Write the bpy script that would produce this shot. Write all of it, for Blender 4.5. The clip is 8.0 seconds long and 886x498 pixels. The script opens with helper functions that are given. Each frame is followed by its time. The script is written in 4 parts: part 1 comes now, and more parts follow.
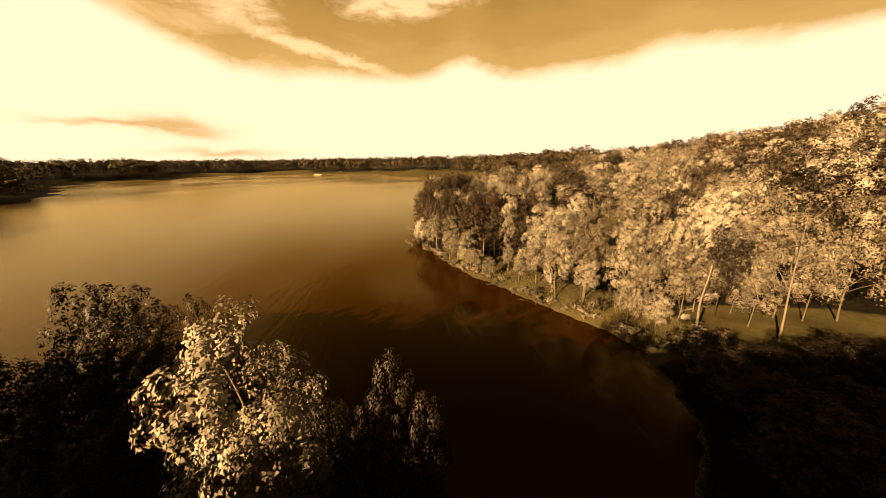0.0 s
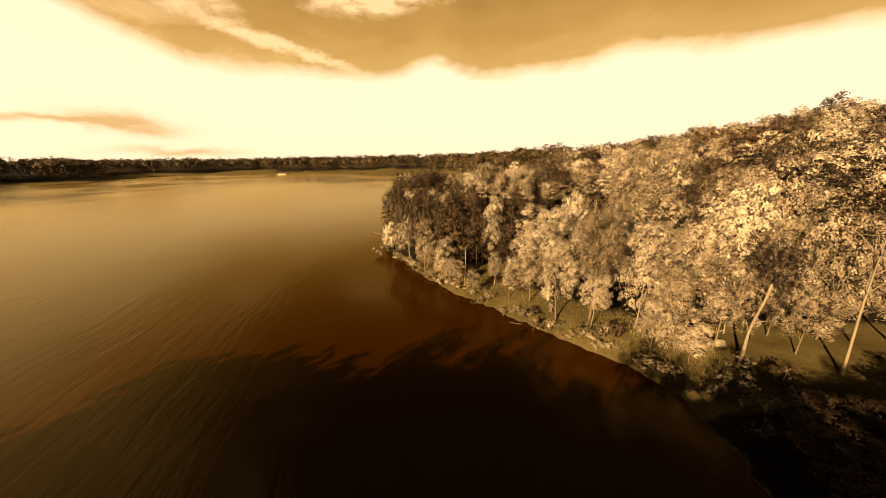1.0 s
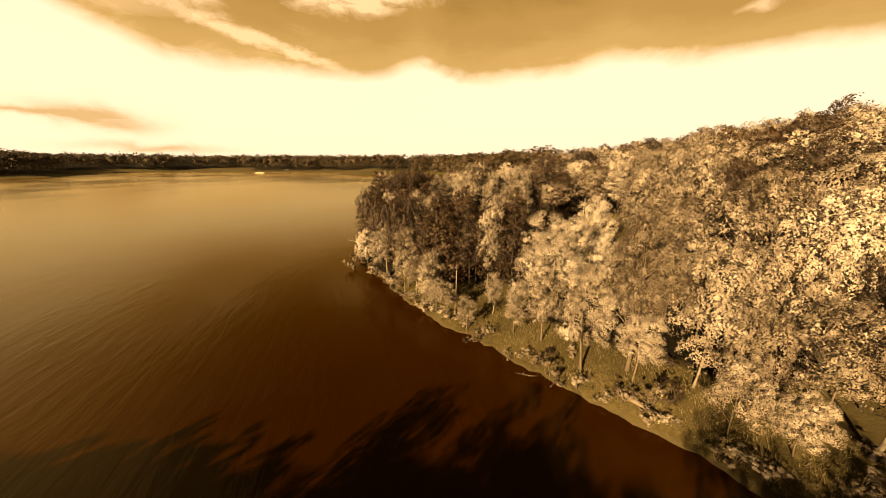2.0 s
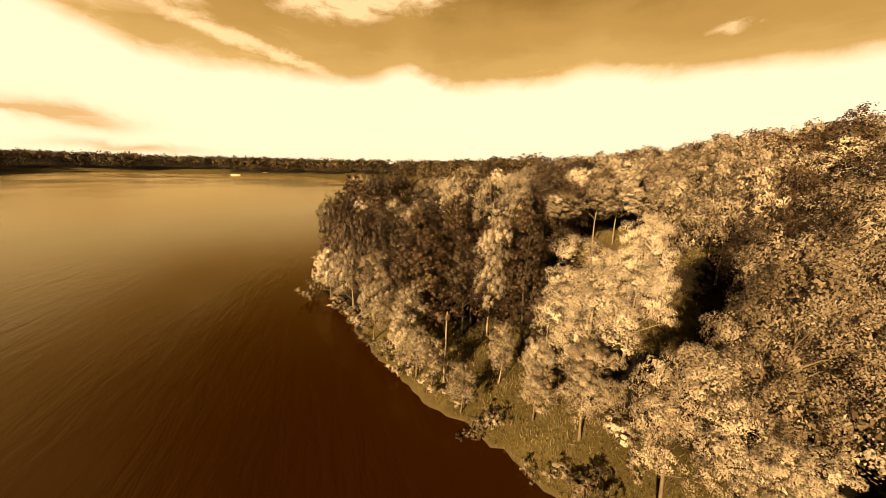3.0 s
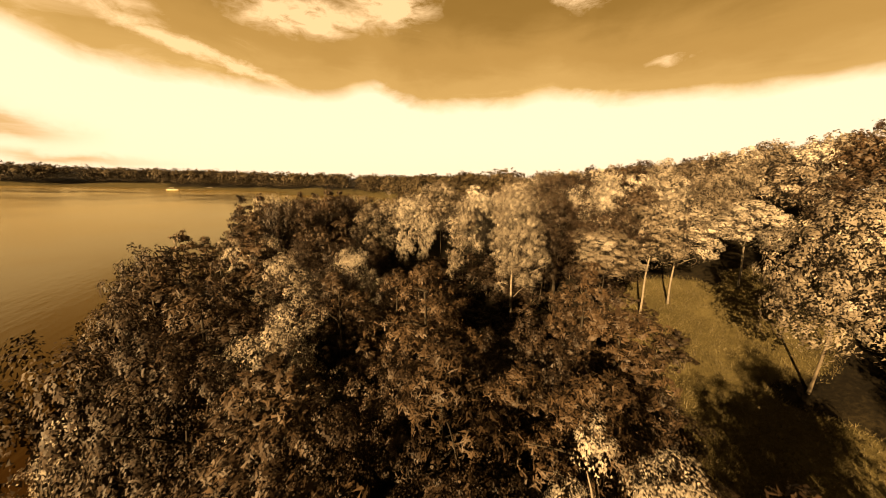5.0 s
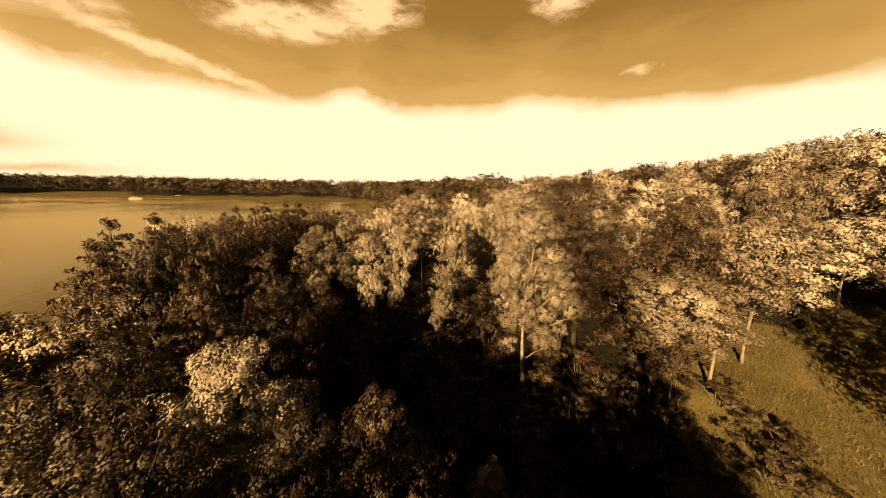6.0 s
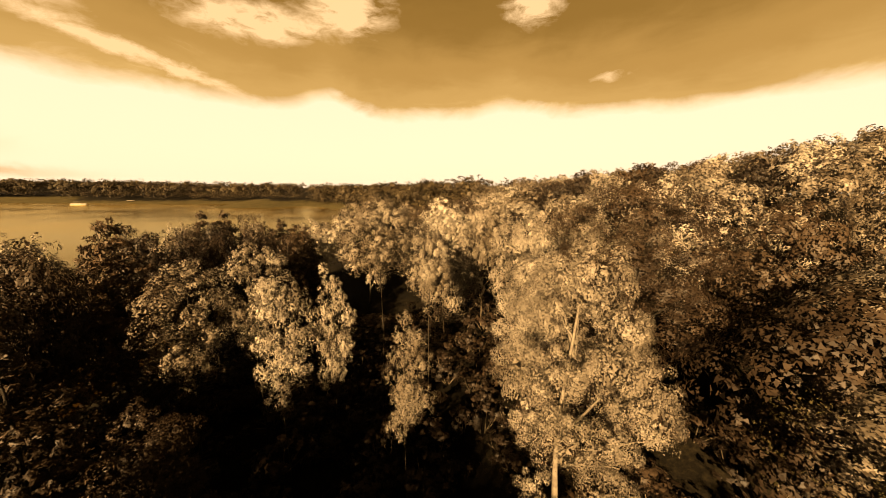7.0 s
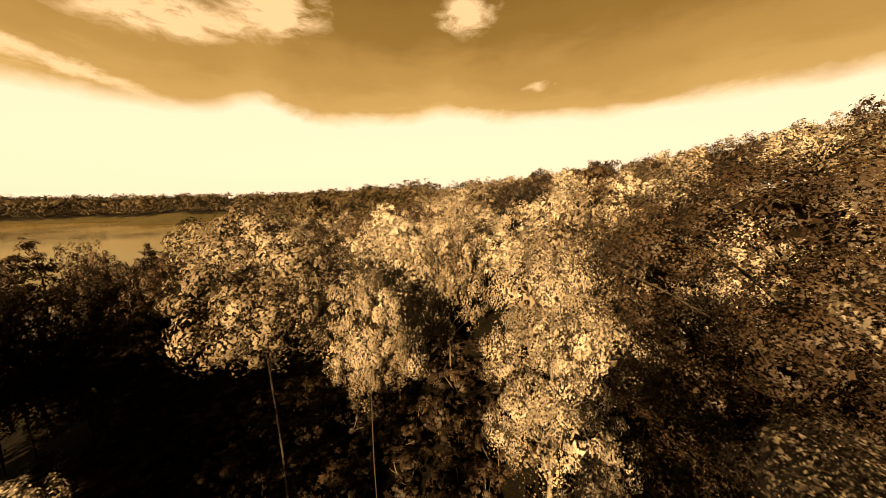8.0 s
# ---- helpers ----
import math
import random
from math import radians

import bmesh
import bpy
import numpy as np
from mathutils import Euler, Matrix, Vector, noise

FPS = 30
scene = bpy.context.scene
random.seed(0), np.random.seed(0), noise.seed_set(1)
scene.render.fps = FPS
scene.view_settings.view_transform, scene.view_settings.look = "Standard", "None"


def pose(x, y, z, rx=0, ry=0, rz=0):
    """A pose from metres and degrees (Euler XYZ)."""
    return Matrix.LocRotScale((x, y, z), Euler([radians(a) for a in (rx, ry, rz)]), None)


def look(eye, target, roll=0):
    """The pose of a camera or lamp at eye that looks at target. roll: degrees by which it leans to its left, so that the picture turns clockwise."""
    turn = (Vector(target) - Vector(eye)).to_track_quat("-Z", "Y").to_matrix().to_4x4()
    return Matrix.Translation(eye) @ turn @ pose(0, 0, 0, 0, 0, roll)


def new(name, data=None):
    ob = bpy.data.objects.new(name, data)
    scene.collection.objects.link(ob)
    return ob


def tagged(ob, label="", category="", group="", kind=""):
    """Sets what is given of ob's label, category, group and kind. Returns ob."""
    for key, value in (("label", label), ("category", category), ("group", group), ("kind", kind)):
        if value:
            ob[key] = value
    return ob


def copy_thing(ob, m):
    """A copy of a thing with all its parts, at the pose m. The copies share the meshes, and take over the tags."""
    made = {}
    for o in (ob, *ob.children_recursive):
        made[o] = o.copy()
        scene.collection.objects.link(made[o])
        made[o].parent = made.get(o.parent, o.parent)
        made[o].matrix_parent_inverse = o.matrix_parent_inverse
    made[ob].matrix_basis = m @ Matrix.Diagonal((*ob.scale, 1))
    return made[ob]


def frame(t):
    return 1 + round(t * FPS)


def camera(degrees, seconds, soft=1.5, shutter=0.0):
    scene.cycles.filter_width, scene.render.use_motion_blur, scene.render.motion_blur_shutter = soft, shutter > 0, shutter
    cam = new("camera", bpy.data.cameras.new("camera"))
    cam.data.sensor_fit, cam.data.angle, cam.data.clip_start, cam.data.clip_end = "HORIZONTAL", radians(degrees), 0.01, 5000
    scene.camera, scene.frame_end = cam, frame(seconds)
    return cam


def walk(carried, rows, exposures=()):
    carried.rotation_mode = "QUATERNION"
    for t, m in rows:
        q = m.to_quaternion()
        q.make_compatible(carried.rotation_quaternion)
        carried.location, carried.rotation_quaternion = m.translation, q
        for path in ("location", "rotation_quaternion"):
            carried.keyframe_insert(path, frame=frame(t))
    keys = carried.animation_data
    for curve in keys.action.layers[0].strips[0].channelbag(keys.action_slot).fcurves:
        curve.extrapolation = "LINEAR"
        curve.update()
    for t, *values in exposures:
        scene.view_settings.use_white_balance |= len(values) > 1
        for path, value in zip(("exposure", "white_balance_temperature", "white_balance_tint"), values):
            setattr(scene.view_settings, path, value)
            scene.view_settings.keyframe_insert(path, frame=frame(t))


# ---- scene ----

# ---------------------------------------------------------------- camera
cam = camera(109.9, 8.0, soft=0.48, shutter=0.06)
PATH = [
    (0, (4.354, 2.037, 16.908), (4.2, 3.955, 16.362), -0.8),
    (0.5, (3.978, 6.056, 16.607), (3.918, 7.977, 16.055), -1.3),
    (1, (3.784, 10.202, 16.168), (3.798, 12.124, 15.614), -0.9),
    (1.5, (3.817, 14.452, 15.722), (3.88, 16.373, 15.17), -0.4),
    (3, (4.549, 28.957, 14.802), (4.753, 30.881, 14.298), 1.5),
    (3.5, (4.972, 33.908, 14.766), (5.231, 35.833, 14.291), 1.8),
    (4, (5.558, 38.921, 14.856), (5.871, 40.846, 14.412), 1.9),
    (4.5, (6.463, 44.018, 14.882), (6.824, 45.938, 14.456), 2.0),
    (6, (9.953, 59.082, 15.664), (10.453, 60.982, 15.289), 1.3),
    (6.5, (11.468, 63.978, 15.806), (12.018, 65.866, 15.441), 1.3),
    (7, (13.155, 69.089, 15.794), (13.783, 70.955, 15.44), 1.0),
    (7.5, (14.738, 73.571, 15.657), (15.485, 75.395, 15.32), 0.4),
    (8, (16.316, 78.199, 15.685), (17.245, 79.94, 15.362), -0.9),
]
STOPS, KELVIN, TINT = 3.4, 25000, 10
walk(cam, [(t, look(eye, target, roll)) for t, eye, target, roll in PATH],
     [(0, STOPS, KELVIN, TINT), (4, STOPS, KELVIN, TINT), (8, STOPS - 0.10, KELVIN, TINT)])

# ---------------------------------------------------------------- light
SUN_FROM = radians(180 + 41)      # compass bearing of the sun, from +y towards +x
SUN_UP = radians(20.5)


def nodes_of(tree):
    tree.nodes.clear()

    def node(kind, **settings):
        n = tree.nodes.new(kind)
        for key, value in settings.items():
            if key in n.inputs:
                n.inputs[key].default_value = value
            elif key == "sky_type":
                n.sky_type = value
            elif key == "sun_disc":
                n.sun_disc = value
            elif key == "sun_elevation":
                n.sun_elevation = value
            elif key == "sun_rotation":
                n.sun_rotation = value
            elif key == "air_density":
                n.air_density = value
            elif key == "dust_density":
                n.dust_density = value
            elif key == "ozone_density":
                n.ozone_density = value
            elif key == "operation":
                n.operation = value
            elif key == "use_clamp":
                n.use_clamp = value
            elif key == "data_type":
                n.data_type = value
            elif key == "attribute_name":
                n.attribute_name = value
            else:
                raise KeyError(key)
        return n
    return node, tree.links.new


def math_node(node, link, op, a, b=None, clamp=False):
    m = node("ShaderNodeMath", operation=op, use_clamp=clamp)
    for i, v in enumerate((a, b)):
        if v is None:
            continue
        if isinstance(v, (int, float)):
            m.inputs[i].default_value = v
        else:
            link(v, m.inputs[i])
    return m.outputs[0]


def ramp_node(node, link, fac, stops, interpolation="EASE"):
    r = node("ShaderNodeValToRGB")
    r.color_ramp.interpolation = interpolation
    while len(r.color_ramp.elements) < len(stops):
        r.color_ramp.elements.new(0.5)
    for e, (p, c) in zip(r.color_ramp.elements, stops):
        e.position, e.color = p, (*c, 1) if len(c) == 3 else c
    link(fac, r.inputs[0])
    return r.outputs[0]


world = bpy.data.worlds.new("sky")
scene.world = world
world.use_nodes = True
node, link = nodes_of(world.node_tree)
sky = node("ShaderNodeTexSky", sky_type="NISHITA", sun_disc=False, sun_elevation=SUN_UP, sun_rotation=SUN_FROM,
           air_density=1.0, dust_density=3.0, ozone_density=1.0)
coord = node("ShaderNodeTexCoord").outputs["Generated"]
sep = node("ShaderNodeSeparateXYZ")
link(coord, sep.inputs[0])
sx, sy, sz = sep.outputs
up = math_node(node, link, "MAXIMUM", sz, 0.0)
bearing = math_node(node, link, "ARCTAN2", sx, sy)


def add(a, b): return math_node(node, link, "ADD", a, b)
def sub(a, b): return math_node(node, link, "SUBTRACT", a, b)
def mul(a, b): return math_node(node, link, "MULTIPLY", a, b)
def unit(a): return math_node(node, link, "ADD", a, 0.0, clamp=True)


def sky_noise(along, over, scale, detail=6.0, rough=0.55, twist=0.3):
    """Noise over the bearing and the height in the sky, stretched along the horizon."""
    c = node("ShaderNodeCombineXYZ")
    link(mul(bearing, along), c.inputs[0])
    link(mul(up, over), c.inputs[1])
    n = node("ShaderNodeTexNoise", Scale=scale, Detail=detail, Roughness=rough)
    n.inputs["Distortion"].default_value = twist
    link(c.outputs[0], n.inputs["Vector"])
    return sub(n.outputs["Fac"], 0.5)


drift, puff, shred = sky_noise(1.0, 2.2, 2.4), sky_noise(1.0, 1.7, 9.0, 7.0, 0.62), sky_noise(1.0, 4.5, 5.0, 7.0, 0.6, 0.8)
b_, v_ = add(bearing, mul(puff, 0.10)), add(up, mul(puff, 0.05))


def blob(b0, v0, wide, tall, slope=0.0):
    """A soft patch of sky round a bearing and a height, 1 in its middle."""
    p, q = sub(b_, b0), sub(v_, v0)
    if slope:
        q = sub(q, mul(p, slope))
    p, q = math_node(node, link, "DIVIDE", p, wide), math_node(node, link, "DIVIDE", q, tall)
    return math_node(node, link, "EXPONENT", mul(add(mul(p, p), mul(q, q)), -1.0))


# the front edge of the cloud deck, about twelve degrees up, with a hump in it; it rises and frays towards the left
front = add(0.205, add(mul(blob(-0.01, 0.24, 0.075, 0.5), 0.040), mul(blob(0.52, 0.23, 0.09, 0.5), 0.022)))
clear = math_node(node, link, "MINIMUM", mul(math_node(node, link, "MAXIMUM", sub(-0.62, bearing), 0.0), 0.40), 0.22)
# out of view behind, the deck closes again to cut the skylight
front = add(front, mul(clear, unit(mul(add(bearing, 2.1), 1.4))))
inside = add(sub(up, front), add(mul(drift, 0.05), mul(puff, 0.035)))
cover = math_node(node, link, "MULTIPLY", inside, 27.0, clamp=True)
depth = add(inside, add(mul(drift, 0.07), mul(shred, 0.06)))
# the last, darkest stop lies overhead out of view and dims the skylight
cloud = ramp_node(node, link, mul(depth, 2.4), [(0.0, (2.25, 1.82, 1.28)), (0.10, (1.62, 1.22, 0.74)), (0.28, (1.30, 0.92, 0.50)), (0.55, (0.80, 0.53, 0.24)), (0.75, (0.62, 0.40, 0.17)), (1.0, (0.28, 0.18, 0.075))])
gaps = add(add(blob(-0.19, 0.385, 0.15, 0.035, 0.05), blob(0.05, 0.44, 0.10, 0.04)), add(blob(0.57, 0.46, 0.08, 0.035), mul(blob(0.78, 0.30, 0.05, 0.012), 0.45)))
gaps = add(gaps, add(mul(blob(-0.42, 0.276, 0.24, 0.017, -0.21), 0.72), mul(blob(-0.62, 0.36, 0.12, 0.03, -0.2), 0.7)))
torn = sky_noise(1.0, 2.6, 13.0, 8.0, 0.66, 0.5)
gaps = unit(mul(sub(mul(gaps, add(1.25, add(mul(shred, 2.2), mul(torn, 4.0)))), 0.22), 1.5))
ragged = mul(math_node(node, link, "MAXIMUM", sub(sub(-0.55, bearing), mul(shred, 1.6)), 0.0), 1.2)
gaps = unit(add(gaps, mul(ragged, unit(mul(add(bearing, 2.1), 1.4)))))
# added gap round the sun, out of view
gaps = unit(add(gaps, blob(-2.43, 0.35, 0.30, 0.10)))
low = add(add(blob(-0.74, 0.085, 0.075, 0.022, -0.1), mul(blob(-0.88, 0.088, 0.08, 0.007), 0.8)), mul(blob(-0.66, 0.028, 0.11, 0.010), 0.7))
low = unit(mul(low, add(1.15, mul(shred, 2.4))))
haze = ramp_node(node, link, up, [(0.0, (2.95, 2.98, 3.65)), (0.30, (2.85, 2.88, 3.55)), (0.60, (0.60, 0.48, 0.36)), (1.0, (0.3, 0.22, 0.14))], "LINEAR")


def blend(factor, a, b):
    x = node("ShaderNodeMix", data_type="RGBA")
    for value, socket in ((factor, x.inputs[0]), (a, x.inputs[6]), (b, x.inputs[7])):
        if isinstance(value, (float, tuple)):
            socket.default_value = value
        else:
            link(value, socket)
    return x.outputs[2]


hazy = blend(0.95, sky.outputs[0], haze)
hazy = blend(mul(low, 0.85), hazy, (1.75, 1.28, 0.82, 1))
deck = blend(mul(gaps, 0.92), cloud, (2.75, 2.35, 2.2, 1))
whole = blend(cover, hazy, deck)
faint = node("ShaderNodeVectorMath", operation="SCALE")
faint.inputs["Scale"].default_value = 0.683
link(whole, faint.inputs[0])
dim = faint.outputs[0]
back = node("ShaderNodeBackground", Strength=0.05)
link(dim, back.inputs["Color"])
out = node("ShaderNodeOutputWorld")
link(back.outputs[0], out.inputs[0])

sun = new("sun", bpy.data.lights.new("sun", "SUN"))
sun.data.energy, sun.data.angle, sun.data.color = 5.0, radians(0.5), (1.0, 0.84, 0.70)
sun_way = Vector((math.sin(SUN_FROM) * math.cos(SUN_UP), math.cos(SUN_FROM) * math.cos(SUN_UP), math.sin(SUN_UP)))
sun.matrix_world = look(sun_way * 300, (0, 0, 0))


# ---------------------------------------------------------------- materials
def material(name):
    m = bpy.data.materials.new(name)
    m.use_nodes = True
    node, link = nodes_of(m.node_tree)
    return m, node, link


def finish(node, link, shader):
    o = node("ShaderNodeOutputMaterial")
    link(shader, o.inputs["Surface"])


def leaf_material(name, dark, mid, light, through_share=0.22, rough=0.6, gloss=0.10):
    """Leaves: random light and dark tufts and boughs, mixed into the colour for the look of light and shade; every tree
    a little different, with some light shining through.
    """
    m, node, link = material(name)
    geo, info, tc = node("ShaderNodeNewGeometry"), node("ShaderNodeObjectInfo"), node("ShaderNodeTexCoord")
    tuft = node("ShaderNodeTexNoise", Scale=4.2, Detail=3.0, Roughness=0.65)
    bough = node("ShaderNodeTexNoise", Scale=0.62, Detail=2.0, Roughness=0.55)
    for n in (tuft, bough):
        link(tc.outputs["Object"], n.inputs["Vector"])
    kin = node("ShaderNodeAttribute", attribute_name="tree_shade")
    mix = 0.0
    for value, share in ((geo.outputs["Random Per Island"], 0.16), (tuft.outputs["Fac"], 0.22), (bough.outputs["Fac"], 0.80), (info.outputs["Random"], 0.28), (kin.outputs["Fac"], 0.38)):
        mix = math_node(node, link, "ADD", math_node(node, link, "MULTIPLY", value, share), mix)
    col = ramp_node(node, link, mix, [(0.53, dark), (0.73, mid), (0.93, light)], "LINEAR")
    p = node("ShaderNodeBsdfPrincipled", Roughness=rough)
    p.inputs["Specular IOR Level"].default_value = gloss
    link(col, p.inputs["Base Color"])
    t = node("ShaderNodeBsdfTranslucent")
    link(col, t.inputs["Color"])
    s = node("ShaderNodeMixShader", Fac=through_share)
    link(p.outputs[0], s.inputs[1])
    link(t.outputs[0], s.inputs[2])
    finish(node, link, s.outputs[0])
    return m


def rough_material(name, stops, scale=3.0, rough=0.9, bump=0.4, detail=6.0, stretch=(1, 1, 1), fine=None):
    """Bark, soil, wood, stone: two scales of noise in colour and relief."""
    m, node, link = material(name)
    tc = node("ShaderNodeTexCoord")
    mp = node("ShaderNodeMapping")
    mp.inputs["Scale"].default_value = stretch
    link(tc.outputs["Object"], mp.inputs[0])
    n1 = node("ShaderNodeTexNoise", Scale=scale, Detail=detail, Roughness=0.6)
    n2 = node("ShaderNodeTexNoise", Scale=fine or scale * 9, Detail=4.0, Roughness=0.6)
    for n in (n1, n2):
        link(mp.outputs[0], n.inputs["Vector"])
    both = math_node(node, link, "ADD", math_node(node, link, "MULTIPLY", n1.outputs["Fac"], 0.6), math_node(node, link, "MULTIPLY", n2.outputs["Fac"], 0.4))
    col = ramp_node(node, link, both, stops, "LINEAR")
    p = node("ShaderNodeBsdfPrincipled", Roughness=rough)
    p.inputs["Specular IOR Level"].default_value = 0.1
    link(col, p.inputs["Base Color"])
    b = node("ShaderNodeBump", Strength=bump, Distance=0.05)
    link(both, b.inputs["Height"])
    link(b.outputs[0], p.inputs["Normal"])
    finish(node, link, p.outputs[0])
    return m


LEAF_BROAD = leaf_material("broad_leaves", (0.0175, 0.0122, 0.0082), (0.0450, 0.0362, 0.0285), (0.1000, 0.0862, 0.0730), 0.05)
LEAF_PALE = leaf_material("pale_leaves", (0.0310, 0.0246, 0.0190), (0.0700, 0.0590, 0.0490), (0.1250, 0.1100, 0.0960), 0.06)
# a dark species, and shade put into the leaf colour of other trees
LEAF_DARK_SHADED = leaf_material("dark_shaded_leaves", (0.0032, 0.0018, 0.0010), (0.0069, 0.0040, 0.0025), (0.0146, 0.0089, 0.0056), 0.04)
NEEDLES = leaf_material("pine_needles", (0.0045, 0.0024, 0.0014), (0.0091, 0.0052, 0.0030), (0.0189, 0.0112, 0.0067), 0.04)
BARK = rough_material("bark", [(0.3, (0.014, 0.0105, 0.0072)), (0.7, (0.044, 0.034, 0.025))], 4.0, stretch=(1, 1, 0.25), bump=0.8)
# bark coloured near black, so stems the sun reaches still look shaded
BARK_SHADED = rough_material("shaded_bark", [(0.3, (0.0030, 0.0022, 0.0015)), (0.7, (0.012, 0.0092, 0.0066))], 4.0, stretch=(1, 1, 0.25), bump=0.8)
BARK_PALE = rough_material("pale_bark", [(0.34, (0.014, 0.0105, 0.008)), (0.46, (0.044, 0.036, 0.029)), (0.7, (0.074, 0.064, 0.052))], 5.0, stretch=(0.5, 0.5, 1.6), bump=0.3)
DEADWOOD = rough_material("bleached_wood", [(0.3, (0.026, 0.021, 0.016)), (0.7, (0.062, 0.052, 0.041))], 3.0, stretch=(1, 1, 0.3), bump=0.5)
STONE = rough_material("pale_stone", [(0.3, (0.040, 0.034, 0.027)), (0.7, (0.085, 0.075, 0.061))], 2.0, bump=0.5)
HULL = rough_material("white_paint", [(0.3, (0.10, 0.092, 0.080)), (0.7, (0.14, 0.13, 0.115))], 1.2, rough=0.4, bump=0.05)
CANVAS = rough_material("dark_canvas", [(0.3, (0.012, 0.010, 0.008)), (0.7, (0.028, 0.023, 0.018))], 6.0, bump=0.2)
PLANKS = rough_material("grey_planks", [(0.3, (0.030, 0.025, 0.019)), (0.7, (0.075, 0.064, 0.050))], 4.0, stretch=(0.3, 3, 1), bump=0.3)


def far_leaf_material():
    """Foliage seen from afar: each crown its own shade."""
    m, node, link = material("distant_foliage")
    tc = node("ShaderNodeTexCoord")
    big = node("ShaderNodeTexNoise", Scale=0.11, Detail=2.0, Roughness=0.6)
    fine = node("ShaderNodeTexNoise", Scale=0.8, Detail=3.0, Roughness=0.6)
    for n in (big, fine):
        link(tc.outputs["Object"], n.inputs["Vector"])
    mix = math_node(node, link, "ADD", math_node(node, link, "MULTIPLY", big.outputs["Fac"], 0.75), math_node(node, link, "MULTIPLY", fine.outputs["Fac"], 0.25))
    col = ramp_node(node, link, mix, [(0.34, (0.0040, 0.0025, 0.0013)), (0.50, (0.0115, 0.0078, 0.0042)), (0.68, (0.0280, 0.0205, 0.0118))], "LINEAR")
    p = node("ShaderNodeBsdfPrincipled", Roughness=0.7)
    p.inputs["Specular IOR Level"].default_value = 0.1
    link(col, p.inputs["Base Color"])
    finish(node, link, p.outputs[0])
    return m


LEAF_FAR = far_leaf_material()


def water_material():
    m, node, link = material("lake_water")
    tc = node("ShaderNodeTexCoord")
    mp = node("ShaderNodeMapping")
    turn_wind = node("ShaderNodeMapping")
    turn_wind.inputs["Rotation"].default_value = (0, 0, radians(-12))
    mp.inputs["Scale"].default_value = (1.0, 0.22, 1.0)
    link(tc.outputs["Object"], turn_wind.inputs[0])
    link(turn_wind.outputs[0], mp.inputs[0])
    ripple = node("ShaderNodeTexNoise", Scale=1.1, Detail=5.0, Roughness=0.55)
    ripple.inputs["Distortion"].default_value = 0.4
    swell = node("ShaderNodeTexNoise", Scale=0.09, Detail=3.0, Roughness=0.5)
    wide = node("ShaderNodeTexNoise", Scale=0.016, Detail=4.0, Roughness=0.55)
    for n in (ripple, swell):
        link(mp.outputs[0], n.inputs["Vector"])
    link(tc.outputs["Object"], wide.inputs["Vector"])
    gust = ramp_node(node, link, swell.outputs["Fac"], [(0.35, (0.35,) * 3), (0.65, (1.0,) * 3)])
    height = math_node(node, link, "MULTIPLY", ripple.outputs["Fac"], gust)
    b = node("ShaderNodeBump", Strength=0.50, Distance=0.100)
    link(height, b.inputs["Height"])
    col = ramp_node(node, link, wide.outputs["Fac"], [(0.3, (0.0040, 0.00105, 0.00012)), (0.7, (0.0063, 0.0018, 0.0002))], "LINEAR")
    rough = ramp_node(node, link, wide.outputs["Fac"], [(0.35, (0.12,) * 3), (0.65, (0.21,) * 3)])
    body = node("ShaderNodeBsdfDiffuse")
    link(col, body.inputs["Color"])
    gloss = node("ShaderNodeBsdfGlossy", Color=(0.90, 0.70, 0.38, 1))
    link(rough, gloss.inputs["Roughness"])
    bend = node("ShaderNodeFresnel", IOR=1.33)
    for n in (body, gloss, bend):
        link(b.outputs[0], n.inputs["Normal"])
    both = node("ShaderNodeMixShader")
    link(bend.outputs[0], both.inputs[0])
    link(body.outputs[0], both.inputs[1])
    link(gloss.outputs[0], both.inputs[2])
    finish(node, link, both.outputs[0])
    return m


